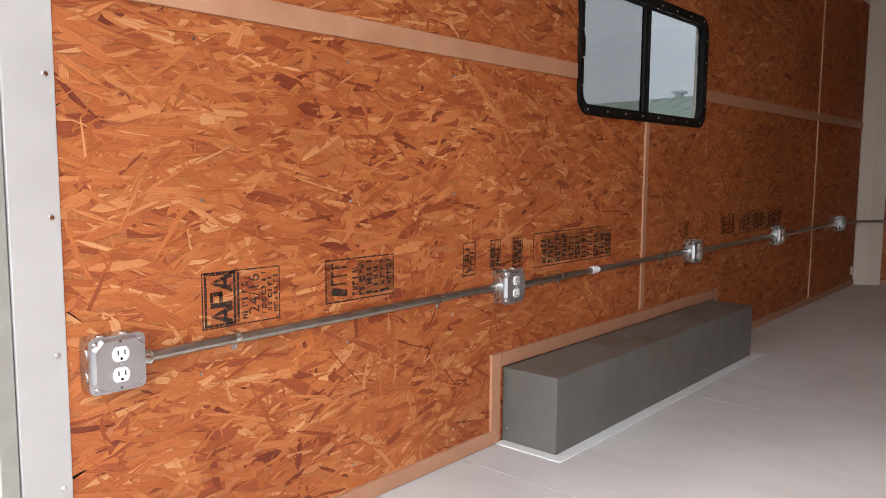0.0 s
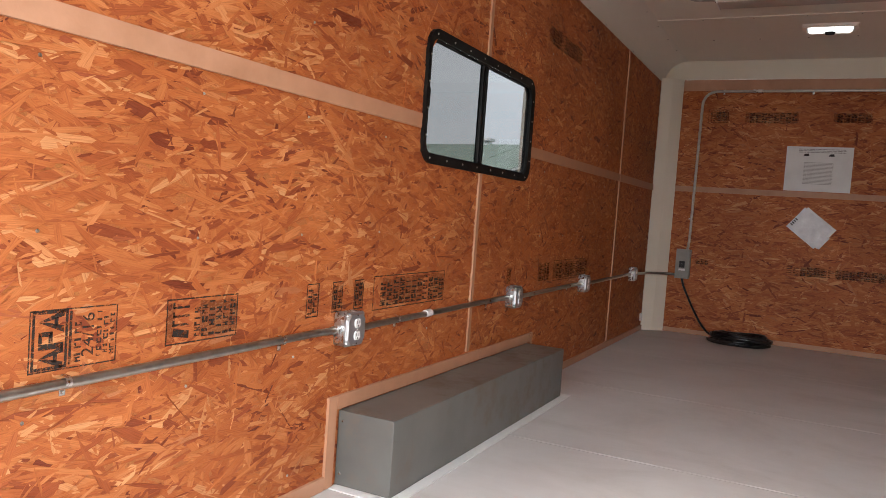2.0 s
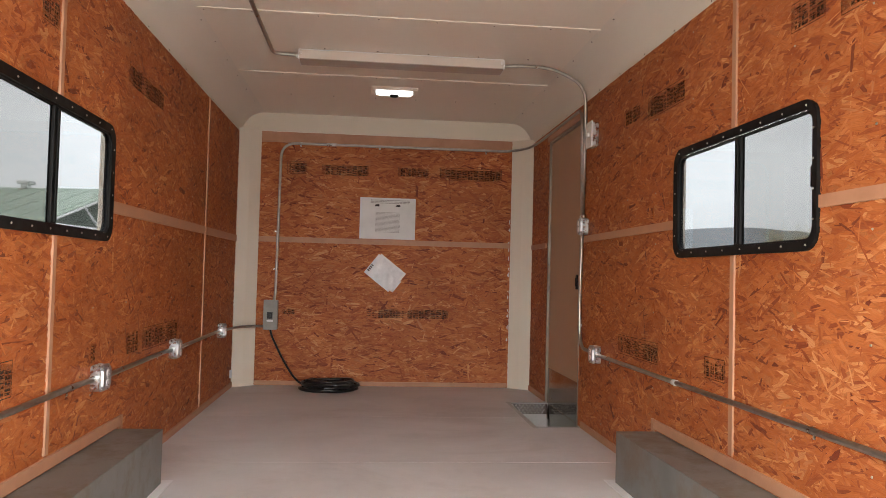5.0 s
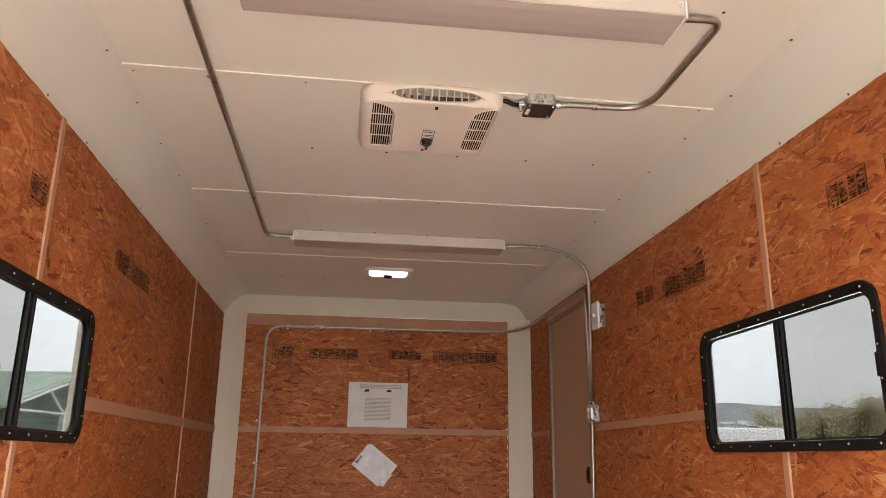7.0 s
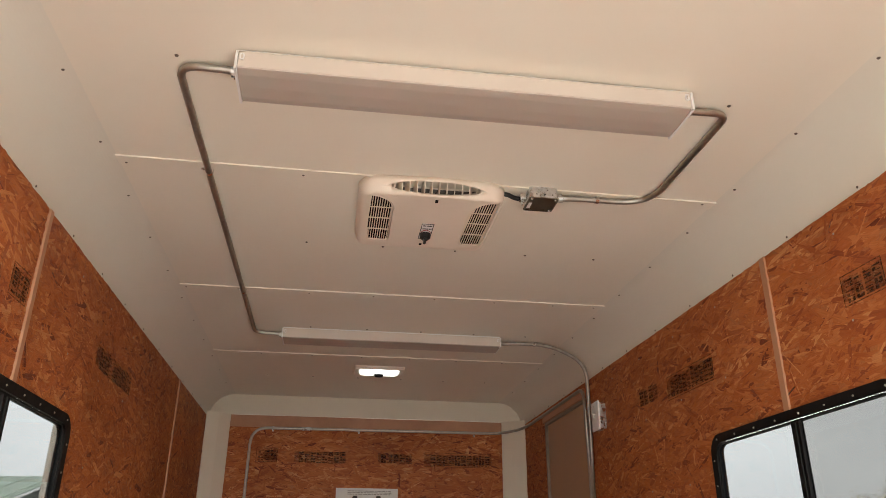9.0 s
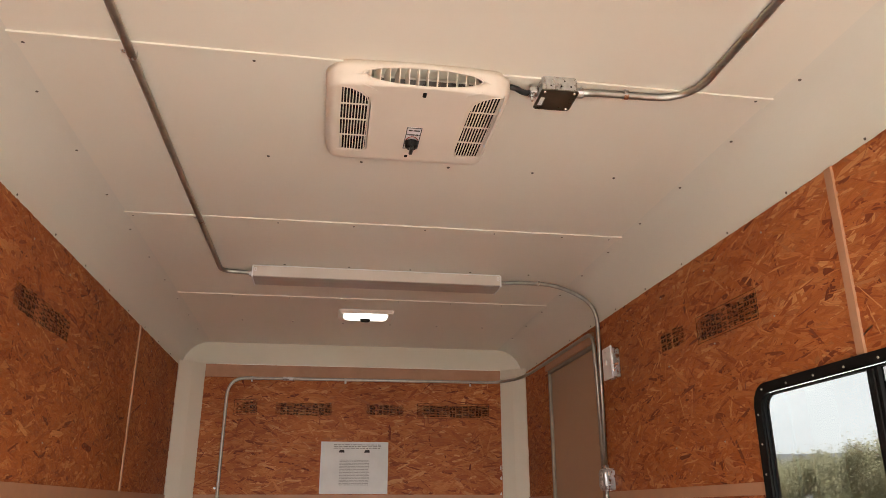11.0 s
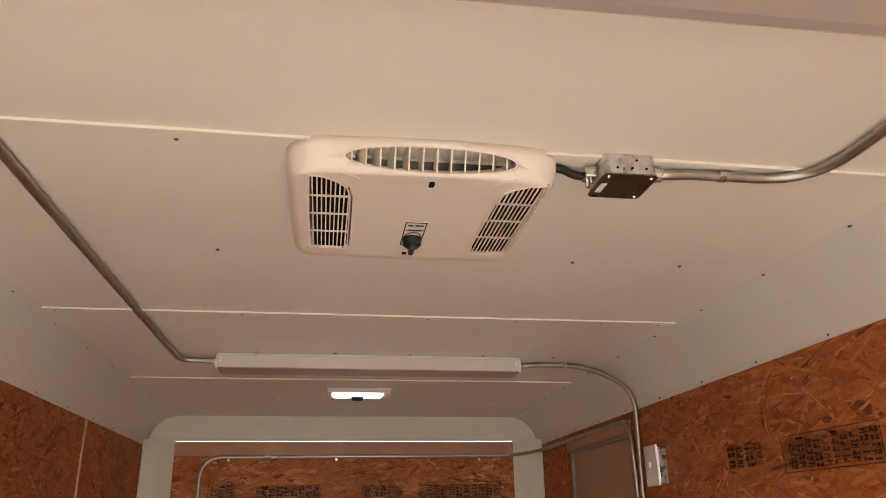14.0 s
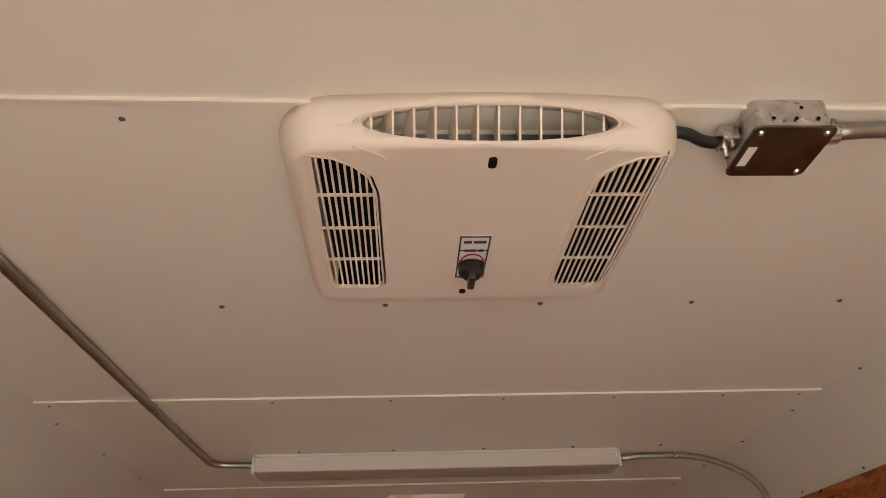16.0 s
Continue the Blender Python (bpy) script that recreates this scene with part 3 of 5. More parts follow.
for i in range(13):
    z = 0.42 + i * 0.085 + flake_rng.uniform(-0.03, 0.03)
    a, h = flake_rng.uniform(0.006, 0.016), flake_rng.uniform(0.012, 0.05)
    pts = [(W - 0.177, z), (W - 0.177 - a, z + h * 0.3), (W - 0.180 - a * 0.5, z + h * 0.7), (W - 0.177, z + h)]
    part("sealant_flake", prism(bmesh.new(), pts, 0.0028, 0.0046, FRONT), M_TRIMWHITE, edge, "torn white sealant")


def corner_light_blocks():
    # Unseen fillers added behind the corner panels to keep daylight from leaking in.
    for name, x0, x1, x2 in (("trim_corner_post_left", -0.06, -0.002, 0.099), ("trim_corner_post_right", W + 0.06, W + 0.002, W - 0.099)):
        mid = sorted((x0, x1))
        post = part(name, boxes([((mid[0], 6.101, -0.12), (mid[1], 6.236, C + 0.08)), ((min(x1, x2), 6.196, -0.12), (max(x1, x2), 6.236, C + 0.08))]), M_WHITE)
        tagged(post, "unseen white filler behind the corner panel, added to block daylight", "corner post", kind="structure")
        c = 1 if x0 < 0 else -1
        e = 0.0 if c > 0 else W
        bm = prism(bmesh.new(), [(e, 6.05), (e + c * 0.168, 6.172), (e, 6.172)], 2.151, 2.1565)
        part("corner_cap", bm, M_CORNER, post, "off-white cap over the corner panel")


corner_light_blocks()


def rear_frame():
    for name, m, s in (("trim_post_left", LEFT, 1), ("trim_post_right", RIGHT, -1)):
        u = sorted((0.032 * s, 0.118 * s))
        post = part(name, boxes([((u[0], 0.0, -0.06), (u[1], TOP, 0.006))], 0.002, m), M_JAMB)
        tagged(post, "white metal door jamb with round screws", "door jamb", kind="structure")
        e = sorted((0.0, 0.030 * s))
        part("edge_strip", boxes([((e[0], 0.0, -0.06), (e[1], TOP, 0.001))], 0.002, m), M_PANEL, post, "grey edge strip")
        for z in (0.03, 0.28, 0.53, 0.78, 1.03, 1.28, 1.53, 1.78, 2.03):
            bm = disc(bmesh.new(), m @ Matrix.Translation((0.102 * s, z, 0.006)), 0.006, 0.003, 10, 0.004)
            part("screw", bm, M_SCREW, post)
    head = part("trim_header", boxes([((0.0, 0.0, C - 0.10), (W, 0.03, C + 0.06))], 0.003), M_JAMB)
    tagged(head, "white metal header over the rear opening", "header", kind="structure")
    sill = part("trim_sill", boxes([((-0.06, -0.03, -0.12), (W + 0.06, -0.002, 0.002))], 0.003), M_ALU)
    tagged(sill, "bare metal sill along the rear edge of the floor", "sill", kind="structure")
    skirt = part("trim_skirt", boxes([((-0.06, 0.0, GROUND - 0.02), (-0.02, L + 0.06, -0.121)), ((W + 0.02, 0.0, GROUND - 0.02), (W + 0.06, L + 0.06, -0.121)),
                                      ((-0.02, L + 0.02, GROUND - 0.02), (W + 0.02, L + 0.06, -0.121)), ((-0.02, 0.0, GROUND - 0.02), (W + 0.02, 0.04, -0.121))]), M_WHITE)
    tagged(skirt, "plain white skirt between the trailer floor and ground", "skirt", kind="structure")


rear_frame()


# ---------------------------------------------------------------- battens and baseboards
def batten(name, m, a, b, width, thick=0.006, lift=0.0032):
    """A thin tan strip from a to b in wall coordinates."""
    a, b = Vector(a), Vector(b)
    d = (b - a).normalized()
    s = Vector((-d.y, d.x)) * width / 2
    bm = bmesh.new()
    prism(bm, [tuple(p) for p in (a - s, b - s, b + s, a + s)], 0.0, thick + lift, m, 0.0012)
    return tagged(part(name, bm, M_BATTEN), "thin tan batten nailed over a strand-board joint", "batten", "wall battens", "structure")


def battens():
    zl, zr = 1.206, 1.228
    g = (WIN[0] - 0.001, WIN[1] + 0.001)
    gr = (g[0] + 0.015, g[1] + 0.015)
    slope = lambda y: zl + (zr - zl) * y / 6.05
    for a, b in ((0.12, g[0]), (g[1], 4.848), (4.872, 6.05)):
        batten("trim_batten", LEFT, (a, slope(a)), (b, slope(b)), 0.053)
    for y in (2.42, 4.86):
        w = 0.030 if y < 3 else 0.022
        low = 0.30 if y < 3 else 0.045
        if y < 3:
            batten("trim_batten", LEFT, (y, low), (y, WIN[2] - 0.001), w)
            batten("trim_batten", LEFT, (y, WIN[3] + 0.001), (y, TOP - 0.002), w)
        else:
            batten("trim_batten", LEFT, (y, low), (y, TOP - 0.002), w)
    for a, b in ((0.12, gr[0]), (gr[1], 4.50), (5.51, 6.05)):
        batten("trim_batten", RIGHT, (-b, 1.22), (-a, 1.22), 0.042)
    batten("trim_batten", RIGHT, (-2.44, 0.30), (-2.44, WIN[2] - 0.001), 0.034)
    batten("trim_batten", RIGHT, (-2.44, WIN[3] + 0.001), (-2.44, TOP - 0.002), 0.034)
    batten("trim_batten", FRONT, (0.17, 1.235), (W - 0.17, 1.235), 0.046)
    batten("trim_batten", FRONT, (0.17, 2.108), (W - 0.17, 2.108), 0.092)
    # baseboards, stepping over the wheel boxes
    for m, s in ((LEFT, 1), (RIGHT, -1)):
        runs = [((0.12, 0.024), (1.395, 0.024), 0.046), ((1.418, 0.002), (1.418, 0.293), 0.046), ((1.442, 0.27), (3.20, 0.27), 0.046), ((3.225, 0.046), (3.225, 0.293), 0.03)]
        runs += [((3.21, 0.022), (6.05, 0.022), 0.042)] if s > 0 else [((3.21, 0.022), (4.46, 0.022), 0.042), ((5.50, 0.022), (6.05, 0.022), 0.042)]
        for a, b, w in runs:
            tagged(batten("baseboard", m, (a[0] * s, a[1]), (b[0] * s, b[1]), w, 0.008), "tan wooden strip along the foot of the wall", "baseboard")
    tagged(batten("baseboard", FRONT, (0.17, 0.021), (W - 0.17, 0.021), 0.038, 0.008), "tan wooden strip along the foot of the wall", "baseboard")


battens()


# ---------------------------------------------------------------- printed stamps on the sheets
def glyph_mesh(text, size, spin=90):
    cu = bpy.data.curves.new("lettering", "FONT")
    cu.body, cu.size, cu.align_x, cu.align_y = text, size, "CENTER", "CENTER"
    tmp = bpy.data.objects.new("lettering", cu)
    scene.collection.objects.link(tmp)
    bpy.context.view_layer.update()
    me = bpy.data.meshes.new_from_object(tmp.evaluated_get(bpy.context.evaluated_depsgraph_get()))
    bpy.data.objects.remove(tmp)
    bm = bmesh.new()
    bm.from_mesh(me)
    bpy.data.meshes.remove(me)
    bmesh.ops.rotate(bm, cent=(0, 0, 0), matrix=Matrix.Rotation(radians(spin), 3, "Z"), verts=bm.verts[:])
    return bm


INK_W = 0.0036


def flat(bm, u0, v0, u1, v1, w=INK_W):
    bm.faces.new([bm.verts.new(p) for p in ((u0, v0, w), (u1, v0, w), (u1, v1, w), (u0, v1, w))])


def outline(bm, u0, v0, u1, v1, t=0.004):
    flat(bm, u0, v0, u1, v0 + t)
    flat(bm, u0, v1 - t, u1, v1)
    flat(bm, u0, v0 + t, u0 + t, v1 - t)
    flat(bm, u1 - t, v0 + t, u1, v1 - t)


def text_rows(bm, u0, v0, u1, v1, n, rng, fill=0.5, big=1.0):
    """Unreadable lines of print, running up the wall (across: stacked along u)."""
    for i in range(n):
        a = u0 + (u1 - u0) * (i + 0.5 - fill / 2) / n
        b = u0 + (u1 - u0) * (i + 0.5 + fill / 2) / n
        v = v0 + rng.uniform(0, 0.06) * (v1 - v0)
        end = v1 - rng.uniform(0, 0.2) * (v1 - v0)
        while v < end:
            s = rng.uniform(0.005, 0.011) * big
            e = min(v + s, end)
            k = rng.randrange(4)
            t = (b - a) * (0.28 if big < 1.5 else 0.40)
            if k == 0:                       # upright stroke with a bar
                flat(bm, a, v, b, v + s * 0.3)
                flat(bm, a, v + s * 0.3, a + t, e)
            elif k == 1:                     # two bars and a stem
                flat(bm, a, v, a + t, e)
                flat(bm, b - t, v, b, e)
                flat(bm, a + t, v, b - t, v + s * 0.35)
            elif k == 2:
                flat(bm, a, v, b, v + s * 0.3)
                flat(bm, a, e - s * 0.3, b, e)
                flat(bm, a + t, v + s * 0.3, a + 2 * t, e - s * 0.3)
            else:
                flat(bm, a, v, b, v + s * 0.45)
            v += s + rng.uniform(0.0015, 0.006) * big


def stamp(parent, bm, m, label):
    bmesh.ops.transform(bm, matrix=m, verts=bm.verts[:])
    ob = part("printed_stamp", bm, M_INK if parent.name == "osb_panel" else M_INKFAINT, parent, label)
    return ob


def block_letter(bm, u, v, s, kind, rng):
    """A heavy mark of the grade stamp as a plain wedge or block, lying on its side."""
    if kind:
        bm.faces.new([bm.verts.new(p) for p in ((u - s * 0.5, v, INK_W), (u + s * 0.5, v - s * 0.42, INK_W), (u + s * 0.5, v - s * 0.18, INK_W), (u - s * 0.2, v, INK_W))])
        bm.faces.new([bm.verts.new(p) for p in ((u - s * 0.5, v + 0.001, INK_W), (u - s * 0.2, v + 0.001, INK_W), (u + s * 0.5, v + s * 0.18, INK_W), (u + s * 0.5, v + s * 0.42, INK_W))])
        flat(bm, u + s * 0.1, v - s * 0.16, u + s * 0.26, v + s * 0.16)
    else:
        flat(bm, u - s * 0.5, v - s * 0.34, u + s * 0.5, v - s * 0.12)
        flat(bm, u - s * 0.5, v - s * 0.1, u - s * 0.36, v + s * 0.3)
        flat(bm, u - s * 0.1, v - s * 0.1, u + s * 0.06, v + s * 0.3)
        flat(bm, u - s * 0.5, v + s * 0.14, u + s * 0.04, v + s * 0.32)


def grade_stamp(parent, m, u, v0, v1, seed):
    rng = random.Random(seed)
    h = v1 - v0
    bm = bmesh.new()
    outline(bm, u, v0 - 0.004, u + 0.200, v1 + 0.002, 0.003)
    outline(bm, u + 0.006, v0, u + 0.083, v1, 0.006)
    flat(bm, u + 0.086, v0 + 0.004, u + 0.092, v1 - 0.004)
    for i, k in enumerate((1, 0, 1)):
        block_letter(bm, u + 0.047, v0 + h * (0.19 + 0.31 * i), 0.054, k, rng)
    text_rows(bm, u + 0.096, v0 + 0.006, u + 0.116, v1 - 0.008, 1, rng, 0.8, 1.1)
    text_rows(bm, u + 0.148, v0 + 0.012, u + 0.196, v1 - 0.006, 3, rng, 0.72, 1.1)
    g = glyph_mesh("24/16", 0.040)
    bmesh.ops.translate(g, verts=g.verts[:], vec=(u + 0.131, v0 + h * 0.52, INK_W))
    tmp = bpy.data.meshes.new("digits")
    g.to_mesh(tmp)
    g.free()
    bm.from_mesh(tmp)
    bpy.data.meshes.remove(tmp)
    stamp(parent, bm, m, "black grade stamp reading 24/16, printed sideways")


def mill_stamp(parent, m, u0, v0, u1, v1, seed, cols=4, boxed=True, heavy=True):
    rng = random.Random(seed)
    bm = bmesh.new()
    if boxed:
        outline(bm, u0, v0, u1, v1, 0.0035)
    w = u1 - u0
    a = u0 + w * 0.08
    if heavy:
        b = u0 + w * 0.30
        prism_pts = ((a, v0 + 0.02), (b, v0 + 0.012), (b, v0 + 0.03), (a + 0.005, v0 + 0.038))
        bm.faces.new([bm.verts.new((p[0], p[1], INK_W)) for p in prism_pts])
        for i in range(3):
            flat(bm, a, v0 + (0.40 + 0.19 * i) * (v1 - v0), b, v0 + (0.45 + 0.19 * i) * (v1 - v0))
            flat(bm, a, v0 + (0.40 + 0.19 * i) * (v1 - v0), a + 0.006, v0 + (0.53 + 0.19 * i) * (v1 - v0))
        a = b + w * 0.06
    rows = max(2, round(cols * 0.75))
    text_rows(bm, a, v0 + 0.008, u1 - 0.006, v1 - 0.008, rows, rng, 0.80, 1.5)
    ob = stamp(parent, bm, m, "smudged black print, lines too worn to read")
    sm = bmesh.new()
    k = 9
    top = [(u0 + w * i / k, v1 - 0.006 - rng.uniform(0, 0.014)) for i in range(k + 1)]
    low = [(u0 + w * i / k, v0 + 0.006 + rng.uniform(0, 0.014)) for i in range(k + 1)]
    for (p, q), (c, d) in zip(zip(low, low[1:]), zip(top, top[1:])):
        if rng.random() < 0.75:
            sm.faces.new([sm.verts.new((x, y, INK_W - 0.0002)) for x, y in (p, q, d, c)])
    if sm.verts:
        bmesh.ops.transform(sm, matrix=m, verts=sm.verts[:])
        part("ink_smudge", sm, M_SMUDGE, ob, "grey smear of ink")
    else:
        sm.free()


def stamps():
    wl = [c for c in wall_left.children]
    wr = [c for c in wall_right.children]
    wf = [c for c in wall_front.children if c.name.startswith("osb_panel")]
    grade_stamp(wl[0], LEFT, 0.395, 0.532, 0.648, 1)
    mill_stamp(wl[0], LEFT, 0.730, 0.540, 0.965, 0.648, 2, 8)
    mill_stamp(wl[0], LEFT, 1.255, 0.555, 1.315, 0.655, 3, 2, True, False)
    mill_stamp(wl[0], LEFT, 1.385, 0.560, 1.440, 0.655, 4, 2, True, False)
    mill_stamp(wl[0], LEFT, 1.505, 0.560, 1.560, 0.655, 5, 2, True, False)
    mill_stamp(wl[0], LEFT, 1.620, 0.545, 2.150, 0.662, 6, 15, True, False)
    mill_stamp(wl[2], LEFT, 2.82, 0.56, 2.88, 0.66, 7, 3, False, False)
    mill_stamp(wl[2], LEFT, 3.27, 0.55, 3.45, 0.67, 8, 5, False, False)
    mill_stamp(wl[2], LEFT, 3.52, 0.55, 4.20, 0.665, 9, 16, True, False)
    mill_stamp(wl[3], LEFT, 3.16, 1.78, 3.74, 1.89, 10, 18, False, False)
    mill_stamp(wl[1], LEFT, 2.25, 1.78, 2.385, 1.88, 11, 4, True, False)
    r_low, r_up = wr[2], wr[3]
    mill_stamp(r_up, RIGHT, -3.72, 1.80, -3.46, 1.90, 12, 6, False, False)
    mill_stamp(r_up, RIGHT, -3.36, 1.775, -2.91, 1.885, 13, 13, True, False)
    mill_stamp(wr[5], RIGHT, -2.05, 1.80, -1.86, 1.90, 14, 6, True, False)
    mill_stamp(wr[5], RIGHT, -1.78, 1.77, -1.25, 1.89, 15, 14, True, False)
    mill_stamp(r_low, RIGHT, -3.76, 0.555, -3.18, 0.66, 16, 16, True, False)
    mill_stamp(r_low, RIGHT, -2.68, 0.565, -2.50, 0.655, 17, 5, True, False)
    mill_stamp(wf[1], FRONT, 0.39, 1.80, 0.55, 1.905, 18, 4, True, False)
    mill_stamp(wf[1], FRONT, 0.68, 1.79, 1.08, 1.90, 19, 11, False, False)
    mill_stamp(wf[1], FRONT, 1.33, 1.80, 1.60, 1.895, 20, 7, False, False)
    mill_stamp(wf[1], FRONT, 1.70, 1.79, 2.24, 1.90, 21, 14, True, False)
    mill_stamp(wf[0], FRONT, 1.03, 0.575, 1.80, 0.67, 22, 18, False, False)
    mill_stamp(wf[0], FRONT, 0.385, 0.595, 0.50, 0.655, 23, 4, False, False)


stamps()


# ---------------------------------------------------------------- windows, door, step well, wheel boxes
def slider_window(name, m, s, off=0.0):
    """A black-framed horizontal slider with tinted panes, one of them behind an insect screen. s: which way y runs along u."""
    win = thing(name, "black-framed sliding window with tinted panes and screwed frame", "window", kind="structure")
    u0, u1 = sorted(((WIN[0] + off) * s, (WIN[1] + off) * s))
    v0, v1 = WIN[2], WIN[3]
    bm = bmesh.new()
    ring(bm, rounded(u0, v0, u1, v1, 0.075), rounded(u0 + 0.033, v0 + 0.033, u1 - 0.033, v1 - 0.033, 0.05), 0.0, 0.014, m, -0.005)
    part("window_frame", bm, M_BLACK, win, smooth=False)
    bm = bmesh.new()
    ring(bm, rounded(u0 + 0.034, v0 + 0.034, u1 - 0.034, v1 - 0.034, 0.05), rounded(u0 + 0.040, v0 + 0.040, u1 - 0.040, v1 - 0.040, 0.045), -0.018, 0.002, m)
    part("inner_track", bm, M_BLACK, win)
    div = sorted(((2.378 + off) * s, (2.424 + off) * s))
    bm = boxes([((div[0], v0 + 0.039, -0.016), (div[1], v1 - 0.039, 0.004))], 0.004, m)
    box(bm, (div[0] + 0.018, v0 + 0.045, 0.004), (div[0] + 0.034, v1 - 0.045, 0.010), 0.002, m)
    part("mullion", bm, M_BLACK, win)
    clear = sorted((div[1 if s > 0 else 0], u1 - 0.039 if s > 0 else u0 + 0.039))
    dim = sorted((div[0 if s > 0 else 1], u0 + 0.039 if s > 0 else u1 - 0.039))
    for lab, (a, b), mat, w in (("tinted sliding pane", clear, M_GLASS, -0.004), ("tinted pane dulled by an insect screen", dim, M_SCREEN, -0.010)):
        part("pane", boxes([((a, v0 + 0.039, w - 0.002), (b, v1 - 0.039, w + 0.002))], m=m), mat, win, lab)
    a = dim[0] if s > 0 else dim[1]
    part("latch", boxes([((min(a, a + 0.012 * s), 1.27, -0.012), (max(a, a + 0.012 * s), 1.34, 0.004))], 0.002, m), M_BLACK, win)
    nu = 8
    spots = [(u0 + 0.06 + (u1 - u0 - 0.12) * i / (nu - 1), v) for i in range(nu) for v in (v0 + 0.02, v1 - 0.02)]
    spots += [(u, v0 + 0.10 + (v1 - v0 - 0.20) * i / 3) for i in range(4) for u in (u0 + 0.02, u1 - 0.02)]
    for u, v in spots:
        part("screw", disc(bmesh.new(), m @ Matrix.Translation((u, v, 0.0132)), 0.0040, 0.003, 8, 0.0026), M_EMT, win)
    return win


slider_window("window_1", LEFT, 1, 0.006)
slider_window("window_2", RIGHT, -1, 0.015)


def entry_door():
    d = thing("door_1", "closed tan entry door in a bare aluminium frame", "door", kind="structure")
    u0, u1 = -DOOR[1], -DOOR[0]
    part("door_leaf", boxes([((u0 + 0.012, DOOR[2], -0.045), (u1 - 0.008, DOOR[3] - 0.010, -0.012))], 0.002, RIGHT), M_DOOR, d)
    part("door_frame", boxes([((u0, DOOR[2], -0.05), (u0 + 0.022, DOOR[3], 0.006)), ((u1 - 0.016, DOOR[2], -0.05), (u1, DOOR[3], 0.004)),
                              ((u0 + 0.022, DOOR[3] - 0.02, -0.05), (u1 - 0.016, DOOR[3], 0.006))], 0.002, RIGHT), M_FRAME, d)
    part("header_trim", boxes([((u0 - 0.02, DOOR[3] + 0.001, 0.0032), (u1 + 0.02, DOOR[3] + 0.06, 0.016))], 0.002, RIGHT), M_BATTEN, d, "brown wooden strip over the door")
    part("kick_plate", boxes([((u0 + 0.03, 0.0, -0.0115), (u1 - 0.03, 0.27, -0.008))], 0.001, RIGHT), M_POLISHED, d, "polished steel kick plate")
    part("sill_panel", boxes([((u0 + 0.03, DOOR[2], -0.0115), (u1 - 0.03, -0.003, -0.009))], 0.001, RIGHT), M_POLISHED, d, "pale metal plate below floor level")
    hd = part("door_handle", boxes([((u1 - 0.118, 0.89, -0.0115), (u1 - 0.086, 0.99, 0.0))], 0.004, RIGHT), M_BLACK, d, "black recessed latch")
    part("paddle", boxes([((u1 - 0.112, 0.91, 0.0), (u1 - 0.092, 0.97, 0.006))], 0.004, RIGHT), M_BLACK, hd)
    for v in (0.05, 0.11):
        part("screw", disc(bmesh.new(), RIGHT @ Matrix.Translation((u0 + 0.10 + v, v, -0.008)), 0.006, 0.003, 8, 0.004), M_SCREW, d)


entry_door()


def step_well():
    x0, y0, y1 = WELL
    st = thing("step_well", "bright diamond-plate step well sunk into the floor", "step", kind="structure")
    part("tread", boxes([((x0, y0, -0.21), (W, y1, -0.20))]), M_TREAD, st)
    part("riser", boxes([((x0 + 0.006, y1 - 0.006, -0.20), (W - 0.002, y1 - 0.002, -0.004))]), M_TREAD, st)
    part("riser", boxes([((x0 + 0.006, y0 + 0.002, -0.20), (W - 0.002, y0 + 0.006, -0.004))]), M_TREAD, st)
    part("riser", boxes([((x0 + 0.002, y0 + 0.002, -0.20), (x0 + 0.0055, y1 - 0.002, -0.004))]), M_TREAD, st)
    part("tread_plate", boxes([((x0 + 0.006, y1 - 0.009, -0.082), (W - 0.002, y1 - 0.0062, -0.003))]), M_BROWN_SHADE, st, "dark checker plate under the lozenges")
    # raised lozenges on the far riser
    bm = bmesh.new()
    k = 0
    for i in range(11):
        for j in range(4):
            x, z = x0 + 0.020 + i * 0.027 + (0.0135 if j % 2 else 0), -0.014 - j * 0.019
            a = radians(45 if (i + j) % 2 else -45)
            du, dv = 0.013 * math.cos(a), 0.013 * math.sin(a)
            e = 0.0052
            vs = [bm.verts.new(p) for p in ((x - du, y1 - 0.0095, z - dv), (x + dv * e / 0.013, y1 - 0.0115, z - du * e / 0.013), (x + du, y1 - 0.0095, z + dv), (x - dv * e / 0.013, y1 - 0.0115, z + du * e / 0.013))]
            if x < W - 0.02:
                bm.faces.new(vs)
    part("tread_pattern", bm, M_DIAMOND, st, "raised lozenges", kind="stuff")
    part("edge_angle", boxes([((x0 - 0.03, y0 - 0.03, 0.0), (x0, y1 + 0.03, 0.003)), ((x0, y1, 0.0), (W - 0.004, y1 + 0.03, 0.003)), ((x0, y0 - 0.03, 0.0), (W - 0.004, y0, 0.003))], 0.001), M_FLANGE, st, "grey metal edge")
    jamb = boxes([((W + 0.001, y0, -0.21), (W + 0.05, y0 + 0.07, -0.001)), ((W + 0.001, y1 - 0.0, -0.21), (W + 0.05, y1 + 0.06, -0.001))])
    part("side_plate", jamb, M_TREAD, st)


step_well()


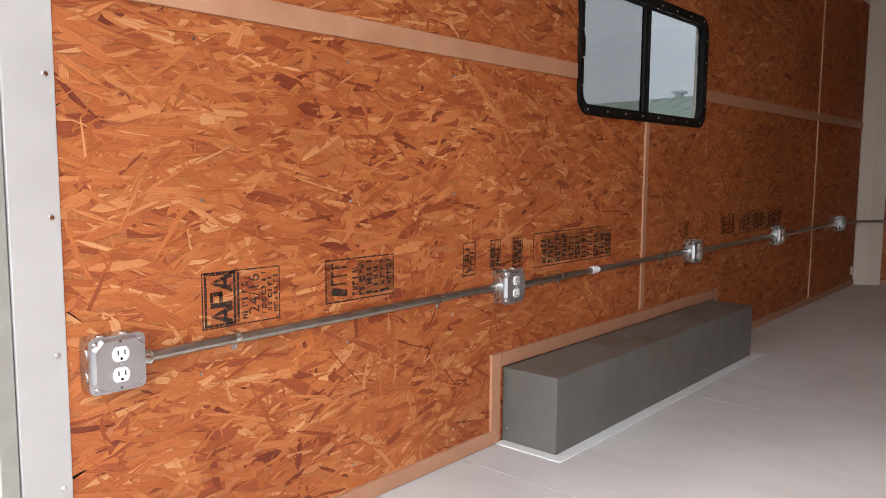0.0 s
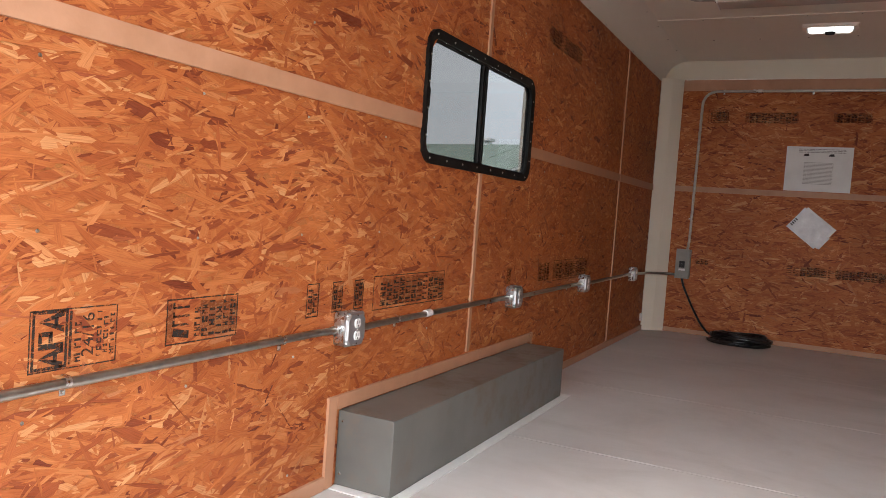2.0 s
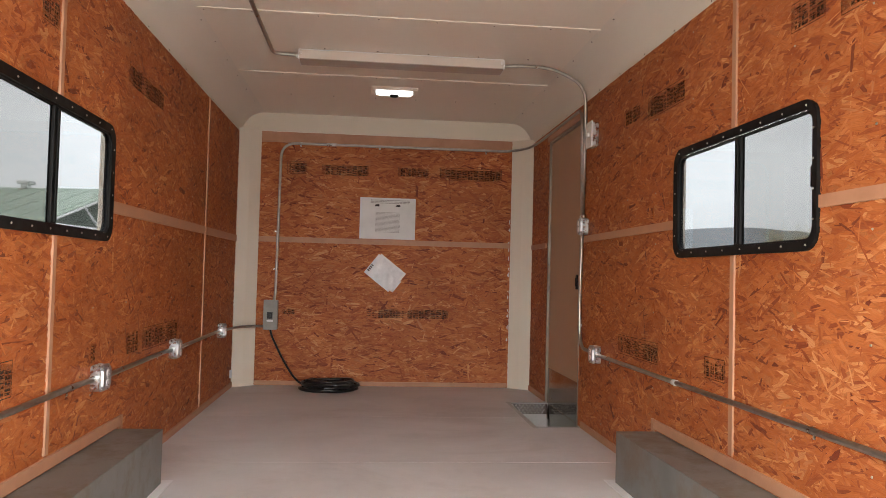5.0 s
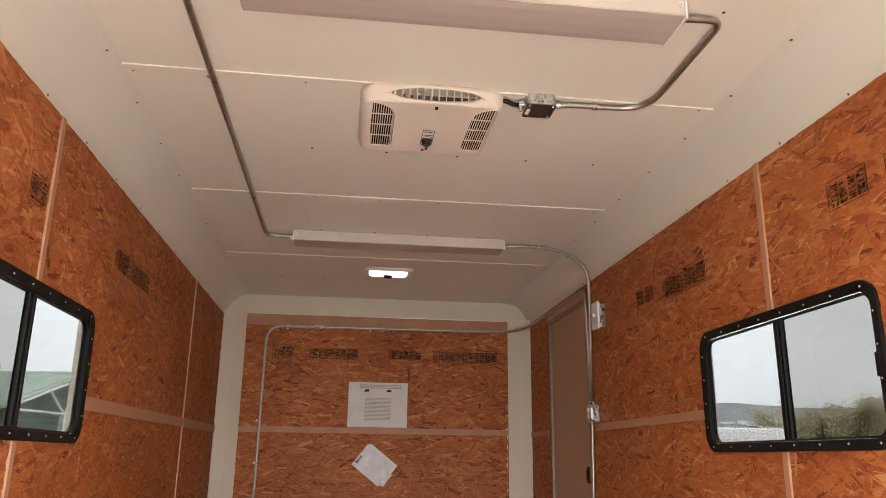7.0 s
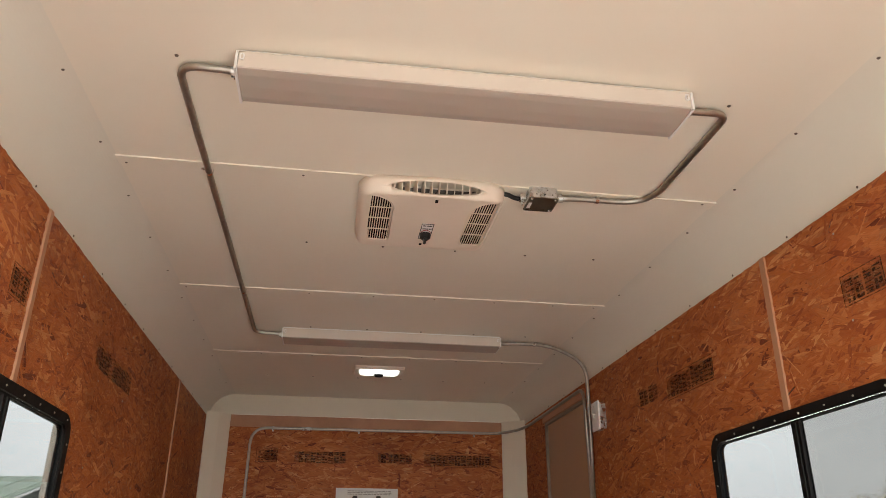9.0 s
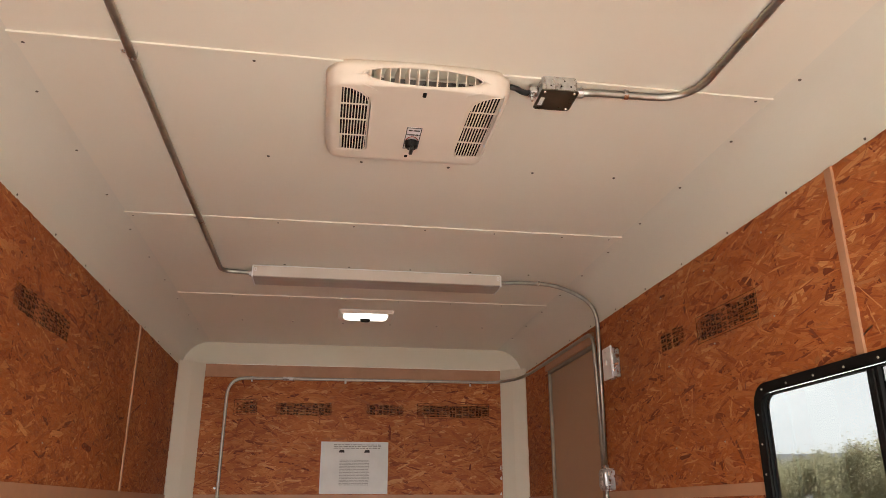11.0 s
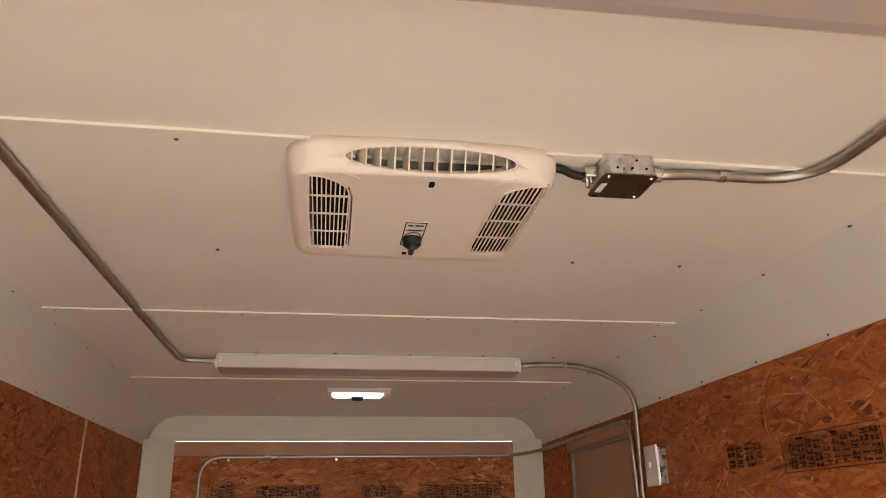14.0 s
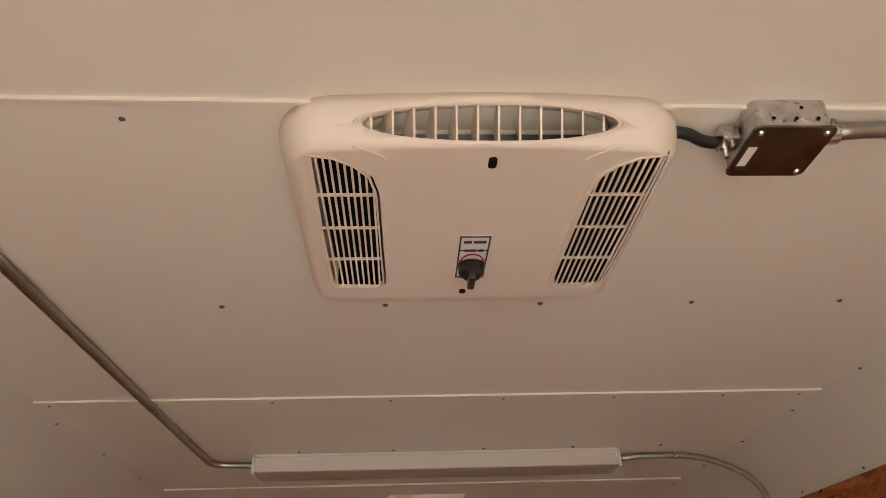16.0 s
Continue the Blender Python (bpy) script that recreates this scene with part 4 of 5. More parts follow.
def wheel_box(name, m, s):
    wb = thing(name, "dark grey painted steel wheel-well box along the wall foot", "wheel well")
    y0, y1 = 1.462, 3.17
    bm = bmesh.new()
    u = sorted((y0 * s, y1 * s))
    box(bm, (u[0], 0.0, 0.0033), (u[1], 0.243, 0.208), 0.004, m)
    part("box", bm, M_WELL, wb)
    f = 0.042
    part("floor_flange", boxes([((u[0] - f, 0.0, 0.0105), (u[0] - 0.001, 0.004, 0.208 + f)), ((u[0], 0.0, 0.2095), (u[1], 0.004, 0.208 + f)), ((u[1] + 0.001, 0.0, 0.0105), (u[1] + f, 0.004, 0.208 + f))], 0.001, m), M_TRIMWHITE, wb, "white metal flange sealed to the floor")
    for v in (0.04, 0.21):
        part("screw", disc(bmesh.new(), m @ Matrix.Translation((u[0 if s > 0 else 1], v, 0.022)) @ Matrix.Rotation(radians(-90 * s), 4, "Y"), 0.005, 0.004, 8, 0.003), M_SCREW, wb)


wheel_box("wheel_well_box", LEFT, 1)
wheel_box("wheel_well_box", RIGHT, -1)


# ---------------------------------------------------------------- electrical boxes and conduit
def octagon(u0, v0, u1, v1, c):
    return [(u0 + c, v0), (u1 - c, v0), (u1, v0 + c), (u1, v1 - c), (u1 - c, v1), (u0 + c, v1), (u0, v1 - c), (u0, v0 + c)]


def outlet_box():
    """Square zinc box with a steel cover and a white duplex outlet, built about its own centre."""
    ob = thing("outlet_box", "square metal outlet box with white duplex receptacle on the wall", "outlet", group="wall outlets")
    h = 0.0525
    bm = prism(bmesh.new(), rounded(-h, -h, h, h, 0.012, 4), 0.0035, 0.040)
    part("box", bm, M_GALV, ob)
    bm = bmesh.new()
    for a in range(4):
        rot = Matrix.Rotation(radians(90 * a), 4, "Z")
        for o in (-0.022, 0.022):
            disc(bm, rot @ Matrix.Translation((o, -h, 0.021)) @ Matrix.Rotation(radians(90), 4, "X"), 0.011, 0.0015, 12)
    part("knockout_rings", bm, M_GALV, ob, kind="stuff")
    bm = prism(bmesh.new(), rounded(-h - 0.001, -h - 0.001, h + 0.001, h + 0.001, 0.012, 4), 0.0405, 0.044)
    cover = part("cover", bm, M_PLATE, ob, "satin steel raised cover")
    bm = prism(bmesh.new(), octagon(-h + 0.003, -h + 0.003, h - 0.003, h - 0.003, 0.017), 0.0442, 0.054, inset=0.004)
    part("raised_face", bm, M_PLATE, cover)
    for sv in (-0.0195, 0.0195):
        pts = [(0.0165 * math.cos(a), sv + 0.0165 * max(min(math.sin(a) * 1.05, 0.86), -0.86)) for a in [radians(15 * i) for i in range(24)]]
        rc = part("receptacle", prism(bmesh.new(), pts, 0.0542, 0.0575, inset=0.001), M_RECEPT, ob, "white plastic outlet face")
        bm = boxes([((-0.0075, sv - 0.001, 0.0576), (-0.0055, sv + 0.008, 0.0582)), ((0.0055, sv - 0.001, 0.0576), (0.0075, sv + 0.008, 0.0582))])
        disc(bm, Matrix.Translation((0, sv - 0.008, 0.0576)), 0.0026, 0.0006, 8)
        part("slots", bm, M_SHADE_BLACK, rc)
    for u, v, r, mat in ((-0.042, 0.042, 0.0055, M_SCREW), (0.042, -0.042, 0.0055, M_SCREW), (0.042, 0.042, 0.0045, M_SCREW), (-0.042, -0.042, 0.0045, M_SCREW)):
        part("screw", disc(bmesh.new(), Matrix.Translation((u, v, 0.0442)), r, 0.004, 8, r * 0.6), mat, ob)
    for v in (-0.044, 0.044, 0.0):
        part("screw", disc(bmesh.new(), Matrix.Translation((0, v, 0.0542)), 0.0028, 0.0025, 8, 0.002), M_DARKSCREW if v else M_SCREW, ob)
    return ob


ZC = 0.505                                   # height of the wall conduit
out_a = outlet_box()
LEFT_BOXES = (0.194, 1.457, 2.880, 4.085, 5.462)
out_a.matrix_basis = LEFT @ Matrix.Translation((LEFT_BOXES[0], ZC, 0))
for y in LEFT_BOXES[1:]:
    copy_thing(out_a, LEFT @ Matrix.Translation((y, ZC + 0.003, 0)))
OUT_R, SW_R = (4.12, 0.508), (4.425, 1.300)
copy_thing(out_a, RIGHT @ Matrix.Translation((-OUT_R[0], OUT_R[1], 0)))
tagged(copy_thing(out_a, RIGHT @ Matrix.Translation((-SW_R[0], SW_R[1], 0))), "square metal box joining two upright conduits by the door", "outlet")
R_EMT = 0.0110


def strap(parent, m, u, v, along, r=R_EMT):
    """A one-hole strap over the conduit with its screw ear. along: 0 if the conduit runs along u, 1 along v."""
    bm = bmesh.new()
    pts = []
    for i in range(9):
        a = radians(22.5 * i)
        pts.append((math.cos(a) * (r + 0.002), 0.003 + r + math.sin(a) * (r + 0.002)))
    pts = [(r + 0.002, 0.003)] + pts + [(-r - 0.002, 0.003)]
    rows = []
    for k in (-0.007, 0.007):
        rows.append([bm.verts.new((k, a, b) if along == 0 else (a, k, b)) for a, b in pts])
    for a, b in zip(range(len(pts)), range(1, len(pts))):
        bm.faces.new((rows[0][a], rows[0][b], rows[1][b], rows[1][a]))
    if along == 0:
        box(bm, (-0.007, -r - 0.018, 0.0035), (0.007, -r - 0.001, 0.0055))
    else:
        box(bm, (-r - 0.018, -0.007, 0.0035), (-r - 0.001, 0.007, 0.0055))
    o = -r - 0.010
    disc(bm, Matrix.Translation((0, o, 0.0055) if along == 0 else (o, 0, 0.0055)), 0.0045, 0.003, 8, 0.003)
    bmesh.ops.transform(bm, matrix=m @ Matrix.Translation((u, v, 0)), verts=bm.verts[:])
    return part("strap", bm, M_SCREW, parent, "zinc one-hole strap")


def conduit(label, pts, bend, r=R_EMT, mat=None, group="conduit runs"):
    run = thing("conduit", label, "conduit", group=group)
    part("pipe", tube(bmesh.new(), smooth_path(pts, bend), r, 12), mat or M_EMT, run, smooth=True)
    return run


def fitting(parent, p, d, r=0.0150, ln=0.022):
    """A set-screw connector on the pipe at p, pointing along d."""
    p, d = Vector(p), Vector(d).normalized()
    bm = tube(bmesh.new(), [p, p + d * ln * 0.3, p + d * ln], r, 12)
    s = d.cross(Vector((0.3, 0.5, 0.8))).normalized()
    tube(bm, [p + d * ln * 0.6 + s * r * 0.8, p + d * ln * 0.6 + s * (r + 0.005)], 0.003, 8)
    return part("connector", bm, M_GALV, parent)


def wall_point(m, u, v, w):
    return tuple(m @ Vector((u, v, w)))


def left_runs():
    lab = "galvanised steel conduit running level between outlet boxes"
    for i, (a, b) in enumerate(zip(LEFT_BOXES, LEFT_BOXES[1:])):
        lo, hi, off = a + 0.052, b - 0.052, 0.022
        pts = [wall_point(LEFT, u, ZC + dv, w) for u, dv, w in ((lo, -0.004, off), (lo + 0.05, -0.004, off), (lo + 0.11, -0.004, 0.0146), (hi - 0.11, 0.003, 0.0146), (hi - 0.05, 0.003, off), (hi, 0.003, off))]
        run = conduit(lab, pts, 0.04)
        fitting(run, pts[0], (0, 1, 0))
        fitting(run, pts[-1], (0, -1, 0))
        spots = {0: (0.47, 1.14), 1: (1.775, 2.59), 2: (3.17, 3.80), 3: (4.37, 5.15)}[i]
        for u in spots:
            strap(run, LEFT, u, ZC, 0)
        if i == 1:
            c = tube(bmesh.new(), [wall_point(LEFT, u, ZC, 0.0146) for u in (1.985, 2.005, 2.028)], 0.0142, 12)
            part("coupling", c, M_RECEPT, run, "pale coupling sleeve")
    # from the last box round the corner to the breaker panel
    pts = [(0.022, LEFT_BOXES[-1] + 0.052, ZC), (0.03, 5.62, ZC), (0.06, 5.96, ZC - 0.004), (0.15, 6.085, ZC - 0.004), (0.245, 6.110, ZC - 0.004)]
    run = conduit("galvanised conduit bent round the corner to the breaker panel", pts, 0.08)
    fitting(run, pts[0], (0, 1, 0))


left_runs()


def front_run():
    """Up from the panel, along under the ceiling, round the corner over the door and down to the boxes."""
    y = L - 0.018
    x = W - 0.018
    pts = [(0.322, y - 0.02, 0.715), (0.327, y, 0.80), (0.337, y, 2.055), (2.30, y, 2.062), (W - 0.06, 6.045, 2.075), (x, 5.85, 2.085), (x, 4.515, 2.085), (x, 4.478, 1.36)]
    run = conduit("galvanised conduit along the end wall and over the door", pts, [0.02, 0.13, 0.12, 0.12, 0.1, 0.09])
    for v in (1.30, 0.98):
        strap(run, FRONT, 0.331, v, 1)
    for u in (0.50, 1.17, 2.10):
        strap(run, FRONT, u, 2.06, 0)
    part("coupling", tube(bmesh.new(), [(0.72, y, 2.057), (0.80, y, 2.057)], 0.0136, 12), M_GALV, run)
    # from the far ceiling light down the side wall to the box
    pts = [(1.91, 4.335, C - 0.022), (2.02, 4.33, C - 0.014), (2.24, 4.335, C - 0.016), (2.455, 4.36, 2.20), (x, 4.43, 2.00), (x - 0.004, 4.445, 1.352)]
    run = conduit("galvanised conduit from the ceiling light down to a wall box", pts, [0.05, 0.16, 0.10, 0.06])
    strap(run, CEIL, 2.13, -4.333, 0)
    fitting(run, pts[-1], (0, 0, 1))
    pts = [(x - 0.004, 4.455, 1.248), (x, 4.475, 1.17), (x, 4.498, 0.70), (x, 4.455, 0.52), (x - 0.004, 4.172, 0.51)]
    run = conduit("galvanised conduit dropping from the upper box to the outlet", pts, [0.05, 0.1, 0.10])
    fitting(run, pts[-1], (0, 1, 0))
    for v in (0.98, 0.66):
        strap(run, RIGHT, -4.488, v, 1)
    pts = [wall_point(RIGHT, -4.068, 0.508, 0.022), wall_point(RIGHT, -4.02, 0.508, 0.022), wall_point(RIGHT, -3.96, 0.506, 0.0146), wall_point(RIGHT, -0.75, 0.505, 0.0146), wall_point(RIGHT, -0.70, 0.505, 0.022), wall_point(RIGHT, -0.64, 0.505, 0.022)]
    run = conduit("galvanised steel conduit running level along the wall", pts, 0.04)
    for u in (-3.90, -1.90, -1.0):
        strap(run, RIGHT, u, 0.506, 0)
    part("coupling", tube(bmesh.new(), [wall_point(RIGHT, u, 0.505, 0.0146) for u in (-2.968, -2.932)], 0.0142, 12), M_RECEPT, run, "pale coupling sleeve")
    copy_thing(out_a, RIGHT @ Matrix.Translation((-0.585, 0.505, 0)))


front_run()


def switch_box():
    sb = thing("switch_box", "white light-switch box fixed to the wall beside the door", "switch")
    u, v = -4.245, 1.862
    part("back_box", boxes([((u - 0.055, v - 0.075, 0.0033), (u + 0.055, v + 0.075, 0.042))], 0.003, RIGHT), M_GALV, sb, "grey metal back box")
    pl = part("cover_plate", boxes([((u - 0.06, v - 0.082, 0.0422), (u + 0.06, v + 0.082, 0.052))], 0.004, RIGHT), M_RECEPT, sb)
    part("toggle", boxes([((u - 0.006, v - 0.01, 0.052), (u + 0.006, v + 0.014, 0.063))], 0.002, RIGHT), M_RECEPT, pl)


switch_box()


def small_white_plug():
    sp = thing("wall_cap", "small white plastic cap low on the wall", "cap")
    part("cap", boxes([((5.955, 0.085, 0.0033), (5.985, 0.150, 0.022))], 0.004, LEFT), M_RECEPT, sp)


small_white_plug()


def breaker_panel():
    bp = thing("breaker_panel", "small grey breaker panel on the end wall", "breaker panel")
    u0, u1, v0, v1 = 0.243, 0.353, 0.475, 0.720
    part("case", boxes([((u0, v0, 0.0033), (u1, v1, 0.085))], 0.004, FRONT), M_PANEL, bp)
    part("cover", boxes([((u0 - 0.002, v0 - 0.002, 0.0852), (u1 + 0.002, v1 + 0.002, 0.092))], 0.003, FRONT), M_PANEL, bp)
    br = part("breaker", boxes([((u0 + 0.030, 0.565, 0.0922), (u0 + 0.075, 0.620, 0.098))], 0.002, FRONT), M_RUBBER, bp, "black breaker toggle")
    part("toggle", boxes([((u0 + 0.046, 0.585, 0.098), (u0 + 0.060, 0.60, 0.106))], 0.002, FRONT), M_RUBBER, br)
    part("label", boxes([((u0 + 0.028, 0.540, 0.0922), (u0 + 0.080, 0.556, 0.0932))], 0, FRONT), M_PAPER, bp, "white paper label")


breaker_panel()


def power_cord():
    """A thick black lead dropping from the panel into a flat coil on the floor."""
    pc = thing("power_cord", "thick black power cord coiled on the floor", "power cord")
    start = [(0.300, 6.11, 0.472), (0.315, 6.10, 0.42), (0.40, 6.06, 0.26), (0.50, 6.01, 0.11), (0.57, 5.98, 0.045), (0.66, 5.95, 0.03)]
    part("lead", tube(bmesh.new(), smooth_path(start, 0.08), 0.0088, 10), M_RUBBER, pc, smooth=True)
    rng = random.Random(4)
    pts = []
    turns = 7.2
    for i in range(int(turns * 20)):
        a = 6.28319 * i / 20
        k = i / (turns * 20)
        lay = int(a / 6.28319)
        r = 0.225 - 0.022 * (lay % 4) + 0.014 * math.sin(a * 1.7 + lay)
        z = 0.016 + 0.024 * (lay // 2) * 0.9 + 0.006 * math.sin(a * 2.3 + 2 * lay)
        pts.append((0.81 + r * math.cos(a + 2.6) + 0.01 * math.sin(lay * 2.1), 5.905 + 0.62 * r * math.sin(a + 2.6) + 0.01 * math.cos(lay * 1.3), max(z, 0.015)))
    part("coil", tube(bmesh.new(), pts, 0.0135, 8), M_RUBBER, pc, smooth=True)
    part("plug", tube(bmesh.new(), [(0.93, 5.86, 0.075), (0.97, 5.855, 0.072), (1.03, 5.85, 0.05)], 0.024, 12), M_RUBBER, pc, "black moulded plug", smooth=True)


power_cord()


def notice_sheet():
    nt = thing("notice", "large white printed notice fixed to the strand board", "notice")
    u0, u1, v0, v1 = 1.016, 1.494, 1.262, 1.618
    sheet = bmesh.new()
    g = [[sheet.verts.new((u0 + (u1 - u0) * i / 8, v0 + (v1 - v0) * j / 6, 0.0045 + 0.003 * math.sin(i * 0.9 + j * 0.7) ** 2)) for i in range(9)] for j in range(7)]
    for j in range(6):
        for i in range(8):
            sheet.faces.new((g[j][i], g[j][i + 1], g[j + 1][i + 1], g[j + 1][i]))
    bmesh.ops.transform(sheet, matrix=FRONT, verts=sheet.verts[:])
    part("sheet", sheet, M_PAPER, nt, smooth=True)
    rng = random.Random(9)
    bm = bmesh.new()
    for k, (a, b, n) in enumerate(((u0 + 0.09, u1 - 0.05, 3),)):
        for i in range(n):
            v = v1 - 0.018 - 0.012 * i
            u = a
            while u < b:
                s = rng.uniform(0.01, 0.04)
                flat(bm, u, v - 0.006, min(u + s, b), v, 0.0082)
                u += s + 0.006
    for i in range(17):
        v = v1 - 0.125 - 0.0105 * i
        u = u0 + 0.135
        while u < u0 + 0.34:
            s = rng.uniform(0.008, 0.03)
            flat(bm, u, v - 0.004, min(u + s, u0 + 0.345), v, 0.0082)
            u += s + 0.004
    bmesh.ops.transform(bm, matrix=FRONT, verts=bm.verts[:])
    part("print_lines", bm, M_PRINT, nt, "grey lines of small print", kind="stuff")
    for u, mt in ((u0 + 0.145, M_PRINTDARK), (u0 + 0.325, M_PRINTDARK)):
        bm = bmesh.new()
        bm.faces.new([bm.verts.new(p) for p in ((u - 0.02, v1 - 0.075, 0.0082), (u + 0.022, v1 - 0.075, 0.0082), (u + 0.018, v1 - 0.055, 0.0082), (u - 0.012, v1 - 0.058, 0.0082))])
        bmesh.ops.transform(bm, matrix=FRONT, verts=bm.verts[:])
        part("mark", bm, mt, nt, "dark printed mark")


notice_sheet()


def document_pouch():
    dp = thing("document_pouch", "clear plastic pouch of white papers pinned askew", "document pouch")
    c, ang = Vector((1.255, 0.975)), radians(-38)
    rot = FRONT @ Matrix.Translation((c.x, c.y, 0)) @ Matrix.Rotation(ang, 4, "Z")
    rng = random.Random(3)

    def leaf(a0, b0, a1, b1, w, amp):
        bm = bmesh.new()
        n = 9
        g = [[bm.verts.new((a0 + (a1 - a0) * i / n, b0 + (b1 - b0) * j / n, w + amp * (0.5 + 0.5 * math.sin(i * 1.3 + j * 0.8 + rng.random())))) for i in range(n + 1)] for j in range(n + 1)]
        for j in range(n):
            for i in range(n):
                bm.faces.new((g[j][i], g[j][i + 1], g[j + 1][i + 1], g[j + 1][i]))
        bmesh.ops.transform(bm, matrix=rot, verts=bm.verts[:])
        return bm
    part("papers", leaf(-0.135, -0.10, 0.14, 0.10, 0.008, 0.003), M_PAPER, dp, smooth=True)
    part("pouch", leaf(-0.150, -0.118, 0.120, 0.085, 0.014, 0.012), M_BAG, dp, "crinkled clear film", smooth=True)
    part("fold", leaf(0.02, -0.095, 0.150, 0.02, 0.028, 0.01), M_BAG, dp, smooth=True)
    bm = bmesh.new()
    for i in range(4):
        box(bm, (-0.142, -0.085 + 0.018 * i, 0.0275), (-0.120, -0.075 + 0.018 * i, 0.028))
    bmesh.ops.transform(bm, matrix=rot, verts=bm.verts[:])
    part("print_lines", bm, M_PRINTDARK, dp, "short dark print bars", kind="stuff")


document_pouch()


# ---------------------------------------------------------------- ceiling lights, air conditioner, dome lamp
def ceiling_light(y):
    """Wrap-around strip light: white pan, upright lens sides coloured as daylit with end clips, ribbed milky underside
    coloured as shaded.
    """
    x0, x1 = 0.641, 1.908
    cl = thing("ceiling_light", "white strip light with milky lens, switched off, on the ceiling", "ceiling light", group="ceiling lights")
    m = CEIL @ Matrix.Translation((0, -y, 0))       # v runs from the near edge (0) to the far edge (-0.16)
    part("housing", boxes([((x0 + 0.004, -0.146, 0.0), (x1 - 0.004, -0.008, 0.0085))], 0.002, m), M_RECEPT, cl, "white metal pan")
    side = lambda v, t: boxes([((x0 + 0.008, min(v, v + t), 0.008), (x1 - 0.008, max(v, v + t), 0.060))], 0.002, m)
    for v, t in ((-0.001, -0.004), (-0.161, 0.004)):
        part("lens_side", side(v, t), M_LENS_DAYLIT, cl, "upright side of the lens, coloured paler for daylight")
    for z in (0.0085, 0.056):
        part("lens_bead", boxes([((x0 + 0.008, -0.0008, z), (x1 - 0.008, 0.0012, z + 0.003))], 0.0008, m), M_LENS_DAYLIT, cl)
    bm = bmesh.new()
    prof = [(-0.0055, 0.056), (-0.0055, 0.061), (-0.03, 0.0645), (-0.081, 0.066), (-0.132, 0.0645), (-0.1565, 0.061), (-0.1565, 0.056)]
    ends = [[bm.verts.new((x, a, b)) for a, b in prof] for x in (x0 + 0.008, x1 - 0.008)]
    for i in range(len(prof)):
        j = (i + 1) % len(prof)
        bm.faces.new((ends[0][i], ends[0][j], ends[1][j], ends[1][i]))
    bm.faces.new(ends[0])
    bm.faces.new(ends[1][::-1])
    bmesh.ops.transform(bm, matrix=m, verts=bm.verts[:])
    bmesh.ops.recalc_face_normals(bm, faces=bm.faces[:])
    part("diffuser", bm, M_LENS_SHADED, cl, "milky ribbed plastic lens, coloured darker for underside shade")
    for a, b in ((x0, x0 + 0.0075), (x1 - 0.0075, x1)):
        part("end_cap", boxes([((a, -0.164, 0.0085), (b, 0.002, 0.066))], 0.002, m), M_RECEPT, cl)
    for a in (x0 + 0.012, x1 - 0.024):
        part("clip", ring(bmesh.new(), rounded(a, 0.016, a + 0.012, 0.036, 0.004, 3), rounded(a + 0.003, 0.019, a + 0.009, 0.033, 0.003, 3), 0.0, 0.003,
                          m @ Matrix.Translation((0, -0.001, 0)) @ Matrix(((1, 0, 0, 0), (0, 0, 1, 0), (0, 1, 0, 0), (0, 0, 0, 1)))), M_RECEPT, cl)
    return cl


ceiling_light(1.722)
ceiling_light(4.246)


def ceiling_runs():
    z = C - 0.0145
    pts = [(0.645, 1.80, C - 0.024), (0.61, 1.80, C - 0.018), (0.482, 1.80, z), (0.484, 4.335, z), (0.61, 4.335, C - 0.018), (0.645, 4.335, C - 0.024)]
    run = conduit("galvanised conduit joining the two ceiling lights", pts, [0.02, 0.13, 0.13, 0.02])
    fitting(run, pts[0], (-1, 0, 0))
    fitting(run, pts[-1], (-1, 0, 0))
    for y in (2.405, 3.63):
        strap(run, CEIL, 0.484, -y, 1)
    pts = [(1.910, 1.80, C - 0.024), (1.945, 1.80, C - 0.018), (2.058, 1.80, z), (2.060, 2.408, z), (1.78, 2.408, z), (1.708, 2.408, C - 0.02)]
    run = conduit("galvanised conduit from the ceiling light to the junction box", pts, [0.02, 0.11, 0.13, 0.03])
    fitting(run, pts[0], (1, 0, 0))
    fitting(run, pts[-1], (1, 0, 0))
    strap(run, CEIL, 1.86, -2.408, 0)


ceiling_runs()


